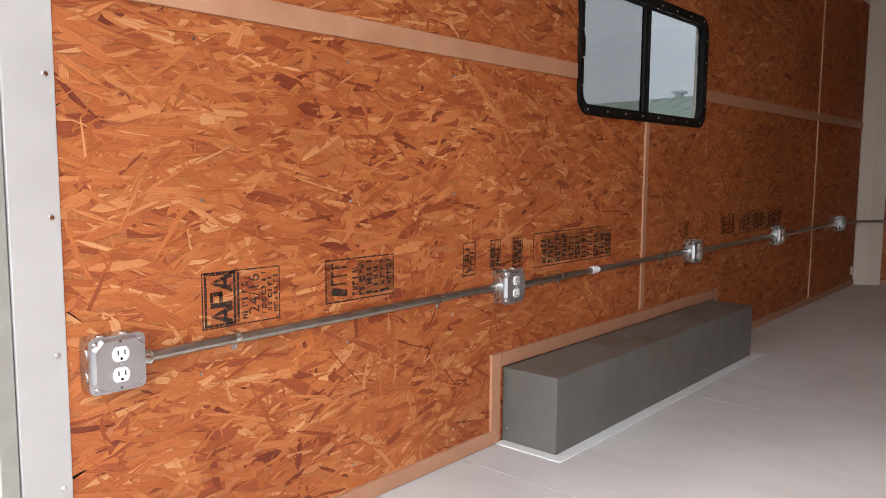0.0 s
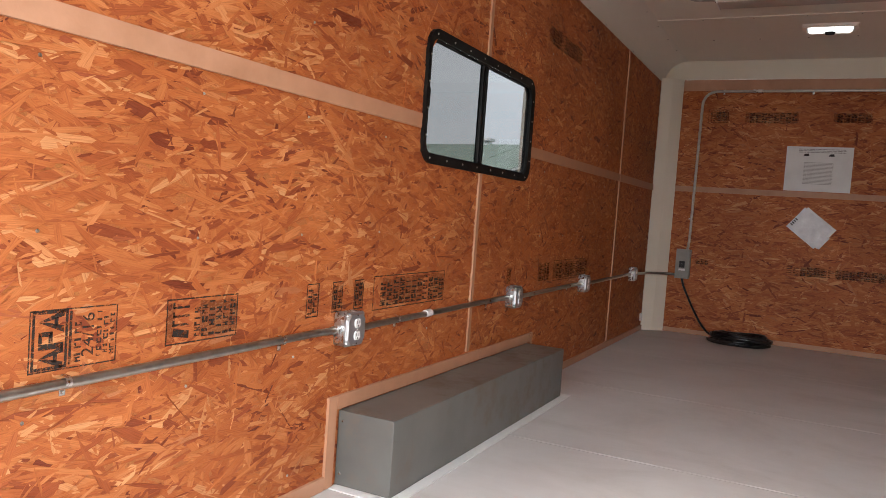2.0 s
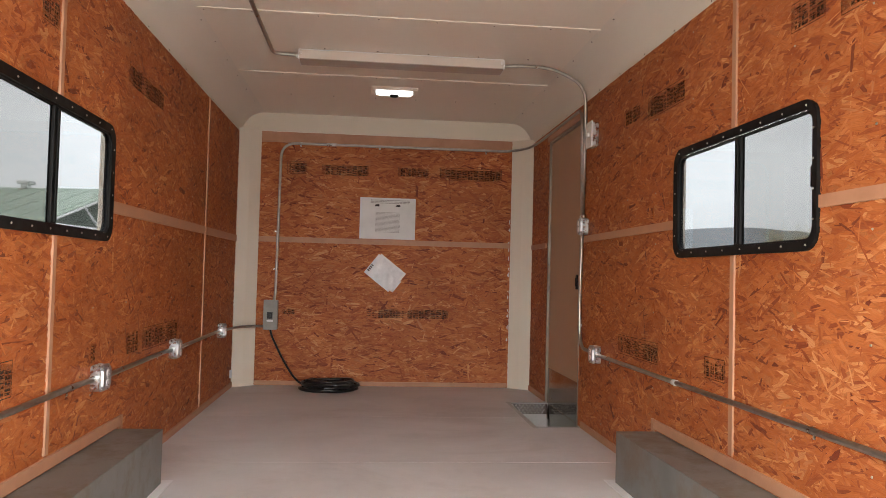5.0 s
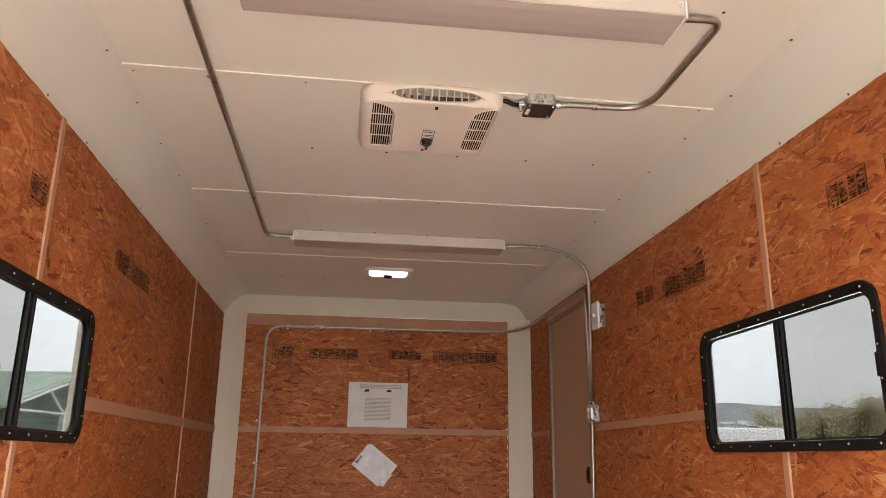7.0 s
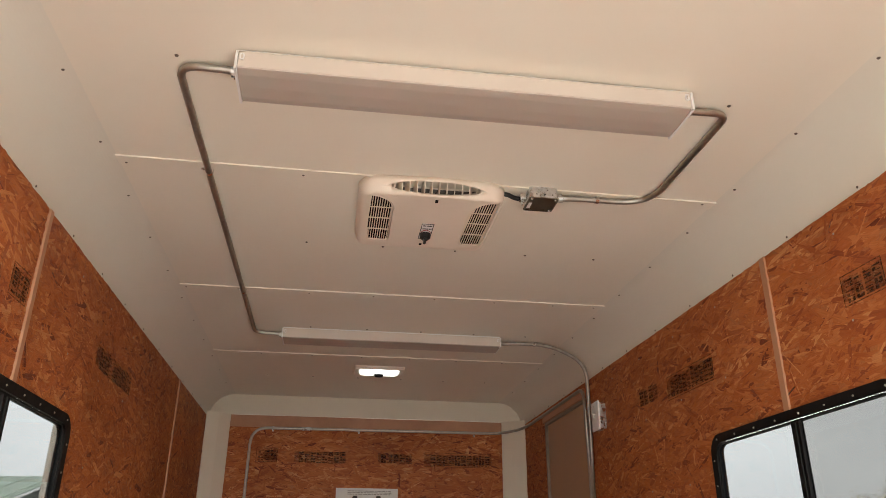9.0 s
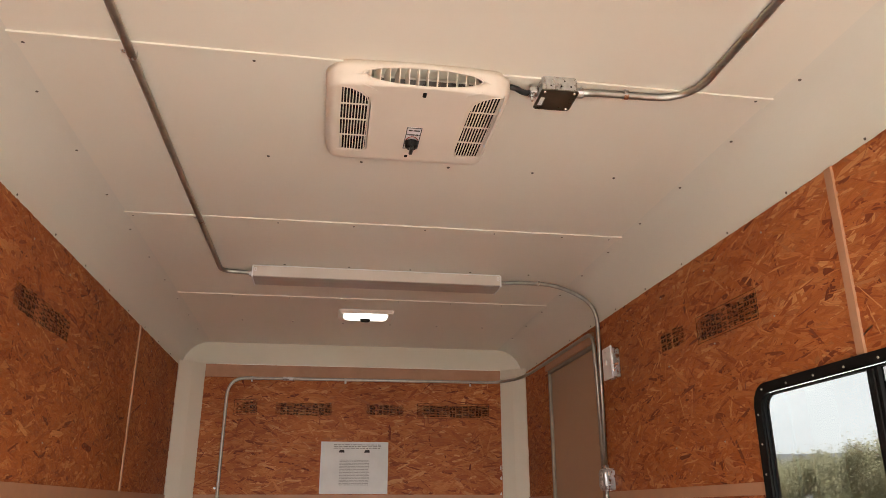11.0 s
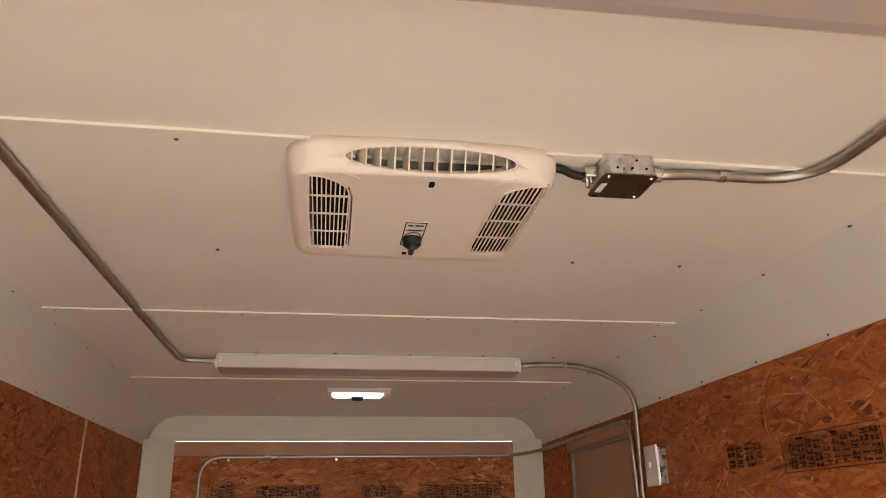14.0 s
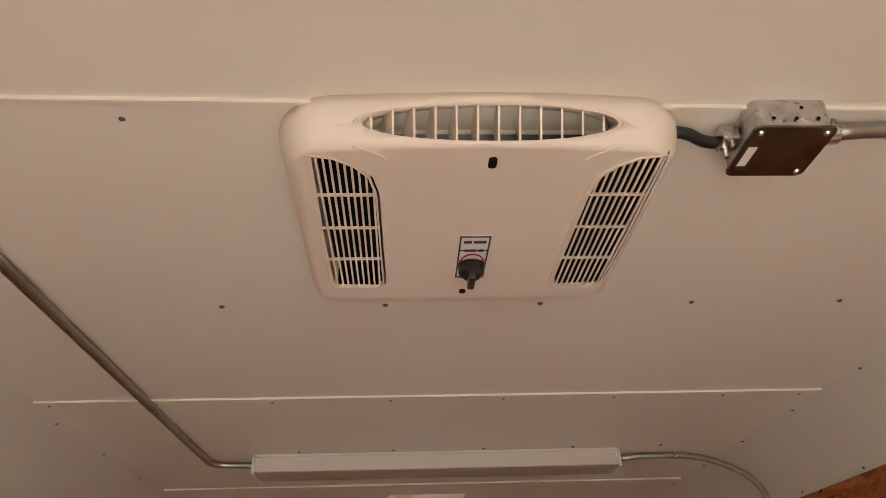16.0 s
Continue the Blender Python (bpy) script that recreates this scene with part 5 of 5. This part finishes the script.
def junction_box():
    jb = thing("junction_box", "zinc junction box with blank cover on the ceiling", "junction box")
    m = CEIL @ Matrix.Translation((1.650, -2.416, 0))
    h = 0.0525
    part("box", prism(bmesh.new(), rounded(-h, -h, h, h, 0.014, 4), 0.0, 0.042, m), M_GALV, jb)
    cv = part("cover", prism(bmesh.new(), rounded(-h - 0.002, -h - 0.002, h + 0.002, h + 0.002, 0.010, 4), 0.0422, 0.0455, m), M_DULLZINC, jb, "flat dull zinc cover plate")
    part("sticker", boxes([((-h + 0.006, -0.030, 0.0457), (-h + 0.018, 0.012, 0.0463))], 0, m), M_PAPER, cv, "small white sticker")
    for u, v in ((-0.043, 0.043), (0.043, -0.043), (0.043, 0.043)):
        part("screw", disc(bmesh.new(), m @ Matrix.Translation((u, v, 0.0457)), 0.005, 0.003, 8, 0.003), M_SCREW, cv)
    for u in (-0.018, 0.018):
        bm = bmesh.new()
        disc(bm, m @ Matrix.Translation((u, h, 0.022)) @ Matrix.Rotation(radians(-90), 4, "X"), 0.013, 0.0016, 14)
        disc(bm, m @ Matrix.Translation((u + 0.003, h + 0.0016, 0.030)) @ Matrix.Rotation(radians(-90), 4, "X"), 0.0028, 0.0012, 8)
        part("knockout", bm, M_GALV, jb)
    for u, z in ((-0.028, 0.031), (0.002, 0.031), (0.030, 0.031), (0.012, 0.014)):
        part("hole", disc(bmesh.new(), m @ Matrix.Translation((u, h + 0.0018, z)) @ Matrix.Rotation(radians(-90), 4, "X"), 0.0026, 0.0008, 8), M_SHADE_BLACK, jb)
    cl = part("clamp", boxes([((-h - 0.026, -0.016, 0.010), (-h - 0.001, 0.016, 0.034))], 0.004, m), M_SCREW, jb, "zinc cable clamp")
    for v in (-0.011, 0.011):
        part("screw", disc(bmesh.new(), m @ Matrix.Translation((-h - 0.014, v, 0.034)), 0.004, 0.012, 8), M_SCREW, cl)
    cb = thing("cable", "short black cable from the air unit to the junction box", "cable")
    pts = [(1.475, 2.412, C - 0.014), (1.53, 2.412, C - 0.016), (1.555, 2.425, C - 0.022), (1.606, 2.430, C - 0.022)]
    part("sheath", tube(bmesh.new(), smooth_path(pts, 0.03), 0.0085, 10), M_RUBBER, cb, smooth=True)


junction_box()


def subdivided(pts, longest=0.04):
    """The outline with long edges cut into short ones of fixed count."""
    out = []
    for (a, b), (c, e) in zip(pts, pts[1:] + pts[:1]):
        k = 8 if abs(a - c) + abs(b - e) > 0.1 else 1
        out += [(a + (c - a) * i / k, b + (e - b) * i / k) for i in range(k)]
    return out


def air_conditioner():
    """Cream ceiling shroud: oval outlet with upright vanes to the rear, slotted intakes to both sides, one control knob."""
    ac = thing("air_conditioner", "cream plastic ceiling air-conditioner shroud with black intake slots", "air conditioner", Matrix.Translation((-0.006, 0, 0)))
    x0, x1, y0, y1 = 1.000, 1.528, 2.366, 2.884
    cx = (x0 + x1) / 2 + 0.004
    bm = bmesh.new()
    levels = ((0.000, 0.000, 0.000, 0.000, 0.07), (0.018, 0.001, 0.003, 0.002, 0.066), (0.040, 0.007, 0.012, 0.010, 0.056), (0.053, 0.014, 0.020, 0.020, 0.044), (0.060, 0.022, 0.026, 0.036, 0.032), (0.062, 0.030, 0.032, 0.060, 0.020))
    rows = []
    for d, ix, iy, jy, r in levels:
        ol = []
        for u, v in rounded(x0 + ix, y0 + iy, x1 - ix, y1 - jy, r, 8):
            ol.append((u, v))
        rows.append([])
        for u, v in subdivided(ol):
            if v < y0 + 0.15:             # the rear edge bows outwards
                f = (u - (x0 + x1) / 2) / 0.264
                v -= 0.014 * (1 - f * f)
            rows[-1].append(bm.verts.new((u, v, C - d)))
    n = len(rows[0])
    for a, b in zip(rows, rows[1:]):
        for i in range(n):
            bm.faces.new((a[i], a[(i + 1) % n], b[(i + 1) % n], b[i]))
    bm.faces.new(rows[0])
    bm.faces.new(rows[-1][::-1])
    bmesh.ops.recalc_face_normals(bm, faces=bm.faces[:])
    shroud = part("shroud", bm, M_ABS, ac)

    def cutter(bmx):
        me = bpy.data.meshes.new("cutter")
        bmx.to_mesh(me)
        bmx.free()
        return new("cutter", me)
    # intake outline on one side, mirrored for the other
    left = [(1.041, 2.400), (1.072, 2.406), (1.098, 2.424), (1.116, 2.448), (1.124, 2.490), (1.127, 2.770), (1.118, 2.786), (1.046, 2.782), (1.040, 2.772), (1.0385, 2.60)]
    right = [(2 * cx - u, v) for u, v in left][::-1]
    cuts = [cutter(prism(bmesh.new(), o, C - 0.075, C - 0.012)) for o in (left, right)]
    oval = Matrix.Translation((cx, y0 + 0.012, C - 0.029)) @ Matrix.Rotation(radians(90 + 30), 4, "X")
    eo = [(0.163 * math.copysign(abs(math.cos(a)) ** 0.9, math.cos(a)), 0.0225 * math.sin(a)) for a in [6.28319 * i / 40 for i in range(40)]]
    cuts.append(cutter(prism(bmesh.new(), eo, -0.055, 0.075, oval)))
    evaluated_cut(shroud, cuts)
    shroud.data.materials.clear()
    shroud.data.materials.append(M_ABS)
    for p in shroud.data.polygons:
        p.use_smooth = p.area < 0.004
    # oval outlet: lip, throat with its lower shade as a dark sheet, and vanes
    bm = bmesh.new()
    big = [(u * 1.03, v * 1.10) for u, v in eo]
    ring(bm, big, eo, 0.006, 0.0125, oval)
    part("outlet_lip", bm, M_ABS, ac, smooth=True)
    low = [(u * 0.985, v * 0.985) for u, v in eo if v <= -0.004]
    part("outlet_throat", prism(bmesh.new(), low, -0.0545, -0.0515, oval), M_BROWN_SHADE, ac, "dark half-oval sheet painting the shade behind the vanes")
    # moulded creases running from the oval towards the intakes
    for sx in (-1, 1):
        pts = [(cx + sx * 0.168, 2.3830, C - 0.0585), (cx + sx * 0.152, 2.3880, C - 0.0618), (cx + sx * 0.136, 2.3970, C - 0.0622), (cx + sx * 0.126, 2.4090, C - 0.0618)]
        part("crease", tube(bmesh.new(), smooth_path(pts, 0.01), 0.0016, 6), M_ABS, ac, smooth=True)
        for v in (2.47, 2.70):
            e = cx + sx * 0.2365
            part("clip", boxes([((e - 0.003, v - 0.008, C - 0.0615), (e + 0.003, v + 0.008, C - 0.0575))], 0.001), M_RECEPT, ac)
    for i in range(12):
        u = -0.148 + 0.296 * i / 11
        hgt = 0.0222 * math.sqrt(max(0.0, 1 - (u / 0.164) ** 2))
        bm = boxes([((u - 0.0014, -hgt, -0.050), (u + 0.0014, hgt, 0.010))], 0, oval @ Matrix.Translation((u, 0, 0)) @ Matrix.Rotation(radians(-u * 130), 4, "Y") @ Matrix.Translation((-u, 0, 0)))
        part("vane", bm, M_ABS, ac)
    # slotted intakes; near-black back sheet and liner paint the cavity's shade
    for o, name in ((left, 1), (right, -1)):
        bm = bmesh.new()
        us, vs = [p[0] for p in o], [p[1] for p in o]
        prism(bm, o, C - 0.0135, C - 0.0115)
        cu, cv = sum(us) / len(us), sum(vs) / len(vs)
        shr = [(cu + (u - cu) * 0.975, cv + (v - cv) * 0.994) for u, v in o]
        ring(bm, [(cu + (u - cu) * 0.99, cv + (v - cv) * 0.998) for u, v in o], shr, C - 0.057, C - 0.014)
        gr = part("intake", bm, M_SHADE_BLACK, ac, "slotted intake lined near-black for the shade inside")
        fm = bmesh.new()
        grow = [(cu + (u - cu) * 1.06, cv + (v - cv) * 1.015) for u, v in o]
        ring(fm, grow, o, C - 0.0595, C - 0.0635)
        part("intake_rim", fm, M_ABS, gr)

        def span_v(u):
            lo, hi = [], []
            for (a, b), (c, d) in zip(o, o[1:] + o[:1]):
                if (a - u) * (c - u) <= 0 and abs(a - c) > 1e-6:
                    lo.append(b + (d - b) * (u - a) / (c - a))
            return (min(lo), max(lo)) if len(lo) > 1 else None
        for i in range(10):
            u = min(us) + (max(us) - min(us)) * (i + 0.55) / 10.1
            sp = span_v(u)
            if sp:
                part("slat", boxes([((u - 0.0014, sp[0], C - 0.0622), (u + 0.0014, sp[1], C - 0.0594))]), M_ABS, gr)
        for k, v in enumerate((2.493, 2.583, 2.682)):
            lo_u = 1.0395 if name > 0 else 2 * cx - 1.1262
            part("crossbar", boxes([((lo_u, v - 0.002, C - 0.0624), (lo_u + 0.0862, v + 0.002, C - 0.0592))]), M_ABS, gr)
    # control plate, knob and screw caps
    zb = C - 0.062
    pl = part("control_plate", boxes([((1.247, 2.6060, zb - 0.0012), (1.294, 2.7460, zb))], 0, None), M_PAPER, ac, "white control plate with black border")
    bm = bmesh.new()
    for a, b in (((1.247, 2.6060), (1.294, 2.6090)), ((1.247, 2.7430), (1.294, 2.7460)), ((1.247, 2.6090), (1.2495, 2.7430)), ((1.2915, 2.6090), (1.294, 2.7430)), ((1.2495, 2.6500), (1.2915, 2.6525))):
        box(bm, (a[0], a[1], zb - 0.0022), (b[0], b[1], zb - 0.0013))
    part("border", bm, M_PRINTDARK, pl)
    bm = bmesh.new()
    for i, (a, b) in enumerate(((1.254, 1.266), (1.269, 1.288), (1.256, 1.275), (1.278, 1.286))):
        v = 2.6210 if i < 2 else 2.6480
        box(bm, (a, v, zb - 0.0021), (b, v + 0.007, zb - 0.0013))
    part("print_bars", bm, M_PRINTDARK, pl)
    arc = []
    for i in range(10):
        a = radians(200 + 140 * i / 9)
        arc.append((1.2705 + 0.020 * math.cos(a), 2.6990 + 0.036 * math.sin(a), zb - 0.0018))
    part("red_arc", tube(bmesh.new(), arc, 0.0015, 6), M_RED, pl, "red and dark dial arc")
    kn = part("knob", disc(bmesh.new(), Matrix.Translation((1.2705, 2.7020, zb - 0.0013)) @ Matrix.Rotation(radians(180), 4, "X"), 0.0225, 0.016, 24, 0.0205), M_RUBBER, ac, "black round control knob")
    part("knob_crown", disc(bmesh.new(), Matrix.Translation((1.2705, 2.7020, zb - 0.0173)) @ Matrix.Rotation(radians(180), 4, "X"), 0.0205, 0.007, 24, 0.013), M_RUBBER, kn)
    part("grip", boxes([((1.2645, 2.6860, zb - 0.033), (1.2765, 2.7300, zb - 0.020))], 0.004), M_RUBBER, kn)
    for x, y, h in ((1.276, 2.414, 0.012), (1.263, 2.803, 0.008)):
        cap = prism(bmesh.new(), rounded(x - 0.0055, y - h, x + 0.0055, y + h, 0.005, 4), zb - 0.0016, zb)
        part("screw_cap", cap, M_SHADE_BLACK, ac, "dark recessed screw hole")


air_conditioner()


def dome_lamp():
    dl = thing("dome_light", "small rectangular dome lamp, lit, on the ceiling", "dome light")
    m = CEIL @ Matrix.Translation((1.255, -5.185, 0))
    bm = prism(bmesh.new(), rounded(-0.172, -0.112, 0.172, 0.112, 0.016, 4), 0.0, 0.014, m, 0.005)
    part("base", bm, M_ABS, dl)
    ol, il = rounded(-0.166, -0.106, 0.166, 0.106, 0.016, 6), rounded(-0.142, -0.086, 0.142, 0.086, 0.045, 6)
    part("rim", ring(bmesh.new(), ol, il, 0.0142, 0.022, m, -0.003), M_ABS, dl, "raised cream rim")
    part("gasket", ring(bmesh.new(), il, rounded(-0.138, -0.082, 0.138, 0.082, 0.043, 6), 0.0142, 0.0165, m), M_PRINTDARK, dl, "dark gasket line")
    bm = prism(bmesh.new(), rounded(-0.137, -0.081, 0.137, 0.081, 0.042, 6), 0.0143, 0.026, m, 0.010)
    lens = part("lens", bm, M_LIT, dl, "bright clear lens")
    for v in (0.045, -0.058):
        part("lens_rib", tube(bmesh.new(), [tuple(m @ Vector((0.012 * i - 0.096, v + 0.012 * (i / 8 - 1) ** 2 * (1 if v < 0 else -1), 0.0265))) for i in range(17)], 0.0014, 6), M_PRINT, lens)
    part("switch", prism(bmesh.new(), rounded(-0.034, -0.062, 0.034, -0.008, 0.026, 5), 0.0262, 0.040, m, 0.006), M_SHADE_BLACK, dl, "black rocker switch")


dome_lamp()


# ---------------------------------------------------------------- nail heads on the sheets
def nail_heads():
    bm = bmesh.new()
    rng = random.Random(12)
    for y in (0.40, 0.81, 1.22, 1.63, 2.03, 2.83, 3.24, 3.65, 4.05, 4.46, 5.2, 5.6):
        for z in (0.10, 0.44, 0.80, 1.13, 1.40, 1.75, 2.05):
            if WIN[0] - 0.03 < y < WIN[1] + 0.03 and WIN[2] - 0.03 < z < WIN[3] + 0.03 or z < 0.3 and 1.3 < y < 3.3:
                continue
            disc(bm, LEFT @ Matrix.Translation((y + rng.uniform(-0.01, 0.01), z + rng.uniform(-0.012, 0.012), 0.002)), 0.0042, 0.0025, 8, 0.003)
            if y < 4.4:
                disc(bm, RIGHT @ Matrix.Translation((-y + rng.uniform(-0.01, 0.01), z + rng.uniform(-0.012, 0.012), 0.002)), 0.0042, 0.0025, 8, 0.003)
    part("nail_heads", bm, M_EMT, wall_left, "small dull nail heads", kind="stuff")


nail_heads()


# ---------------------------------------------------------------- outside
def outside():
    bm = bmesh.new()
    bmesh.ops.create_grid(bm, x_segments=40, y_segments=40, size=1500)
    for v in bm.verts:
        v.co.z = GROUND
    tagged(part("ground", bm, M_GRAVEL), "pale gravel yard around the trailer", "ground", kind="structure")

    # barn, seen with its roof slope and the truss gable towards the trailer; local y = 0 under the ridge
    bn = thing("barn", "pale green metal-roofed barn with an open truss gable", "barn", Matrix.Translation((-9.5, 33.3, 0)) @ Matrix.Rotation(radians(-10), 4, "Z"))
    hs, ze, zr, xl = 5.4, 2.62, 4.34, -9.6
    part("wall", boxes([((xl, -hs + 0.3, GROUND), (-0.4, -hs + 0.5, ze - 0.1)), ((-0.6, -hs + 0.5, GROUND), (-0.4, hs - 0.3, ze - 0.1)), ((xl, -hs + 0.5, GROUND), (xl + 0.2, hs - 0.3, ze - 0.1))]), M_BARN, bn)
    for s in (-1, 1):
        bm = bmesh.new()
        vs = [bm.verts.new(p) for p in ((xl - 0.4, s * hs, ze), (0, s * hs, ze), (0, 0, zr), (xl - 0.4, 0, zr), (xl - 0.4, s * hs, ze - 0.1), (0, s * hs, ze - 0.1), (0, 0, zr - 0.1), (xl - 0.4, 0, zr - 0.1))]
        for f in ((0, 1, 2, 3), (7, 6, 5, 4), (0, 4, 5, 1), (1, 5, 6, 2), (2, 6, 7, 3), (3, 7, 4, 0)):
            bm.faces.new([vs[i] for i in f])
        bmesh.ops.recalc_face_normals(bm, faces=bm.faces[:])
        roof = part("roof", bm, M_GREENROOF, bn, "pale green ribbed metal roof")
        for i in range(10):
            part("rib", tube(bmesh.new(), [(-0.3 - i, s * hs, ze + 0.005), (-0.3 - i, s * 0.02, zr + 0.005)], 0.018, 5), M_GREENROOF, roof)
    for p, q in (((0, -hs, ze - 0.1), (0, 0, zr - 0.1)), ((0, hs, ze - 0.1), (0, 0, zr - 0.1)), ((0, -hs, ze - 0.12), (0, hs, ze - 0.12)), ((0, -1.8, ze - 0.1), (0, 0, zr - 0.1)),
                 ((0, -1.8, ze - 0.1), (0, -3.0, 3.35)), ((0, 1.8, ze - 0.1), (0, 0, zr - 0.1)), ((0, 1.8, ze - 0.1), (0, 3.0, 3.35))):
        part("truss_member", tube(bmesh.new(), [p, q], 0.055, 6), M_TRIMWHITE, bn)
    for y in (-hs + 0.2, -1.8, 1.8, hs - 0.2):
        part("post", boxes([((-0.1, y - 0.1, GROUND), (0.1, y + 0.1, ze - 0.1))]), M_TRIMWHITE, bn)
    part("gable_panel", prism(bmesh.new(), [(-hs + 0.4, ze - 0.1), (hs - 0.4, ze - 0.1), (0, zr - 0.2)], -0.5, -0.45, Matrix(((0, 0, 1, 0), (1, 0, 0, 0), (0, 1, 0, 0), (0, 0, 0, 1)))), M_BARN, bn)
    vent = part("roof_vent", boxes([((-4.55, -0.13, zr - 0.1), (-4.25, 0.17, zr + 0.14))]), M_TRIMWHITE, bn, "white ridge vent")
    part("vent_hood", boxes([((-4.68, -0.24, zr + 0.145), (-4.12, 0.28, zr + 0.30))], 0.04), M_TRIMWHITE, vent)

    # small dark-roofed house farther off
    hs = thing("house", "small house with a dark shingled hip roof", "house", Matrix.Translation((-27.3, 52.1, 0)))
    part("wall", boxes([((-2.6, -2.6, GROUND), (2.6, 2.6, 3.3))]), M_BARN, hs)
    bm = bmesh.new()
    base = [bm.verts.new(p) for p in ((-3, -3, 3.3), (3, -3, 3.3), (3, 3, 3.3), (-3, 3, 3.3))]
    top = bm.verts.new((0, 0, 5.3))
    bm.faces.new(base[::-1])
    for i in range(4):
        bm.faces.new((base[i], base[(i + 1) % 4], top))
    part("roof", bm, M_DARKROOF, hs)

    # wooded ridge on the skyline
    bm = bmesh.new()
    rng = random.Random(7)
    n = 120
    rows = []
    for i in range(n + 1):
        a = radians(-15 + 110 * i / n)
        h = 68 + 5 * math.sin(i * 0.17) + 3 * math.sin(i * 0.43 + 1) + rng.uniform(-0.7, 0.7)
        rows.append([bm.verts.new((r * math.sin(a), r * math.cos(a), z)) for r, z in ((820, GROUND), (960, h * 0.62), (1080, h), (1180, GROUND))])
    for a, b in zip(rows, rows[1:]):
        for k in range(3):
            bm.faces.new((a[k], b[k], b[k + 1], a[k + 1]))
    bmesh.ops.recalc_face_normals(bm, faces=bm.faces[:])
    tagged(part("backdrop_hill", bm, M_HILL), "long blue-grey wooded ridge on the horizon", "hill", kind="structure")

    # scattered pale buildings on the far slope
    for i in range(60):
        a, r = radians(rng.uniform(18, 40)), rng.uniform(898, 950)
        x, y = r * math.sin(a), r * math.cos(a)
        w, d, h = rng.uniform(5, 15), rng.uniform(5, 10), rng.uniform(2.5, 5.5)
        z0 = GROUND + (r - 820) / 140 * 46 + 1.5
        ob = part("far_building", boxes([((x, y, z0 - 8), (x + w, y + d, z0 + h))]), M_TRIMWHITE if i % 3 else M_BARN)
        tagged(ob, "distant pale building below the wooded ridge", "building", "distant town")

    # long white trailers parked alongside
    for k, (x, y, w, d, h) in enumerate(((8.6, 16.8, 2.4, 7.0, 1.78), (12.5, 24.0, 3.0, 10.0, 2.12))):
        tr = thing("parked_trailer", "long low white trailer parked in the yard", "trailer", group="parked trailers")
        part("body", boxes([((x, y, GROUND + 0.45), (x + w, y + d, h))], 0.08), M_TRIMWHITE, tr)
        part("chassis", boxes([((x + 0.1, y + 0.2, GROUND + 0.30), (x + w - 0.1, y + d - 0.2, GROUND + 0.449))]), M_RUBBER, tr)
        for wy in (y + d * 0.45, y + d * 0.6):
            for wx in (x + 0.02, x + w - 0.22):
                wh = part("wheel", tube(bmesh.new(), [(wx, wy, GROUND + 0.36), (wx + 0.2, wy, GROUND + 0.36)], 0.36, 20), M_RUBBER, tr)

    # budding trees beyond the yard
    def tree(x, y, h, seed):
        rg = random.Random(seed)
        tr = thing("tree", "budding tree with thin olive-yellow spring foliage", "tree", Matrix.Translation((x, y, GROUND)), "trees beyond the yard")
        trunk = bmesh.new()
        tips = []
        base = [(0, 0, 0), (0.1, 0.05, h * 0.18), (0.05, 0.1, h * 0.38)]
        tube(trunk, base, 0.16, 8)
        for i in range(11):
            a, el = rg.uniform(0, 6.28), rg.uniform(0.5, 1.25)
            l = h * rg.uniform(0.35, 0.6)
            st = Vector((0.05, 0.08, h * rg.uniform(0.15, 0.38)))
            en = st + Vector((math.cos(a) * math.cos(el), math.sin(a) * math.cos(el), math.sin(el))) * l
            mid = st.lerp(en, 0.5) + Vector((rg.uniform(-.2, .2), rg.uniform(-.2, .2), 0.15))
            tube(trunk, [st, mid, en], 0.04, 5)
            tips += [mid.lerp(en, f) for f in (0.0, 0.3, 0.6, 0.85, 1.0)]
        part("trunk", trunk, M_BARK_HAZED, tr)
        me = bpy.data.meshes.new("crown")
        vs, fs = [], []
        for t in tips:
            for _ in range(210):
                p = t + Vector((rg.gauss(0, 0.055), rg.gauss(0, 0.055), rg.gauss(0, 0.055))) * h
                if p.z < 0.1:
                    continue
                s = rg.uniform(0.06, 0.14)
                d1 = Vector((rg.gauss(0, 1), rg.gauss(0, 1), rg.gauss(0, 1))).normalized() * s
                d2 = d1.orthogonal().normalized() * s * 0.5
                k = len(vs)
                vs += [tuple(p - d1), tuple(p + d2), tuple(p + d1), tuple(p - d2)]
                fs.append((k, k + 1, k + 2, k + 3))
        me.from_pydata(vs, [], fs)
        me.materials.append(M_LEAF_HAZED)
        ob = new("crown", me)
        ob.parent = tr
    for i in range(24):
        a = radians(33.5 + 1.0 * i + rng.uniform(-0.4, 0.4))
        r = 66.0 + 9.0 * (i % 2) + rng.uniform(-2.0, 2.0)
        tree(r * math.sin(a), r * math.cos(a), 7.3 + 0.09 * i + rng.uniform(-0.5, 0.6), 40 + i)


outside()
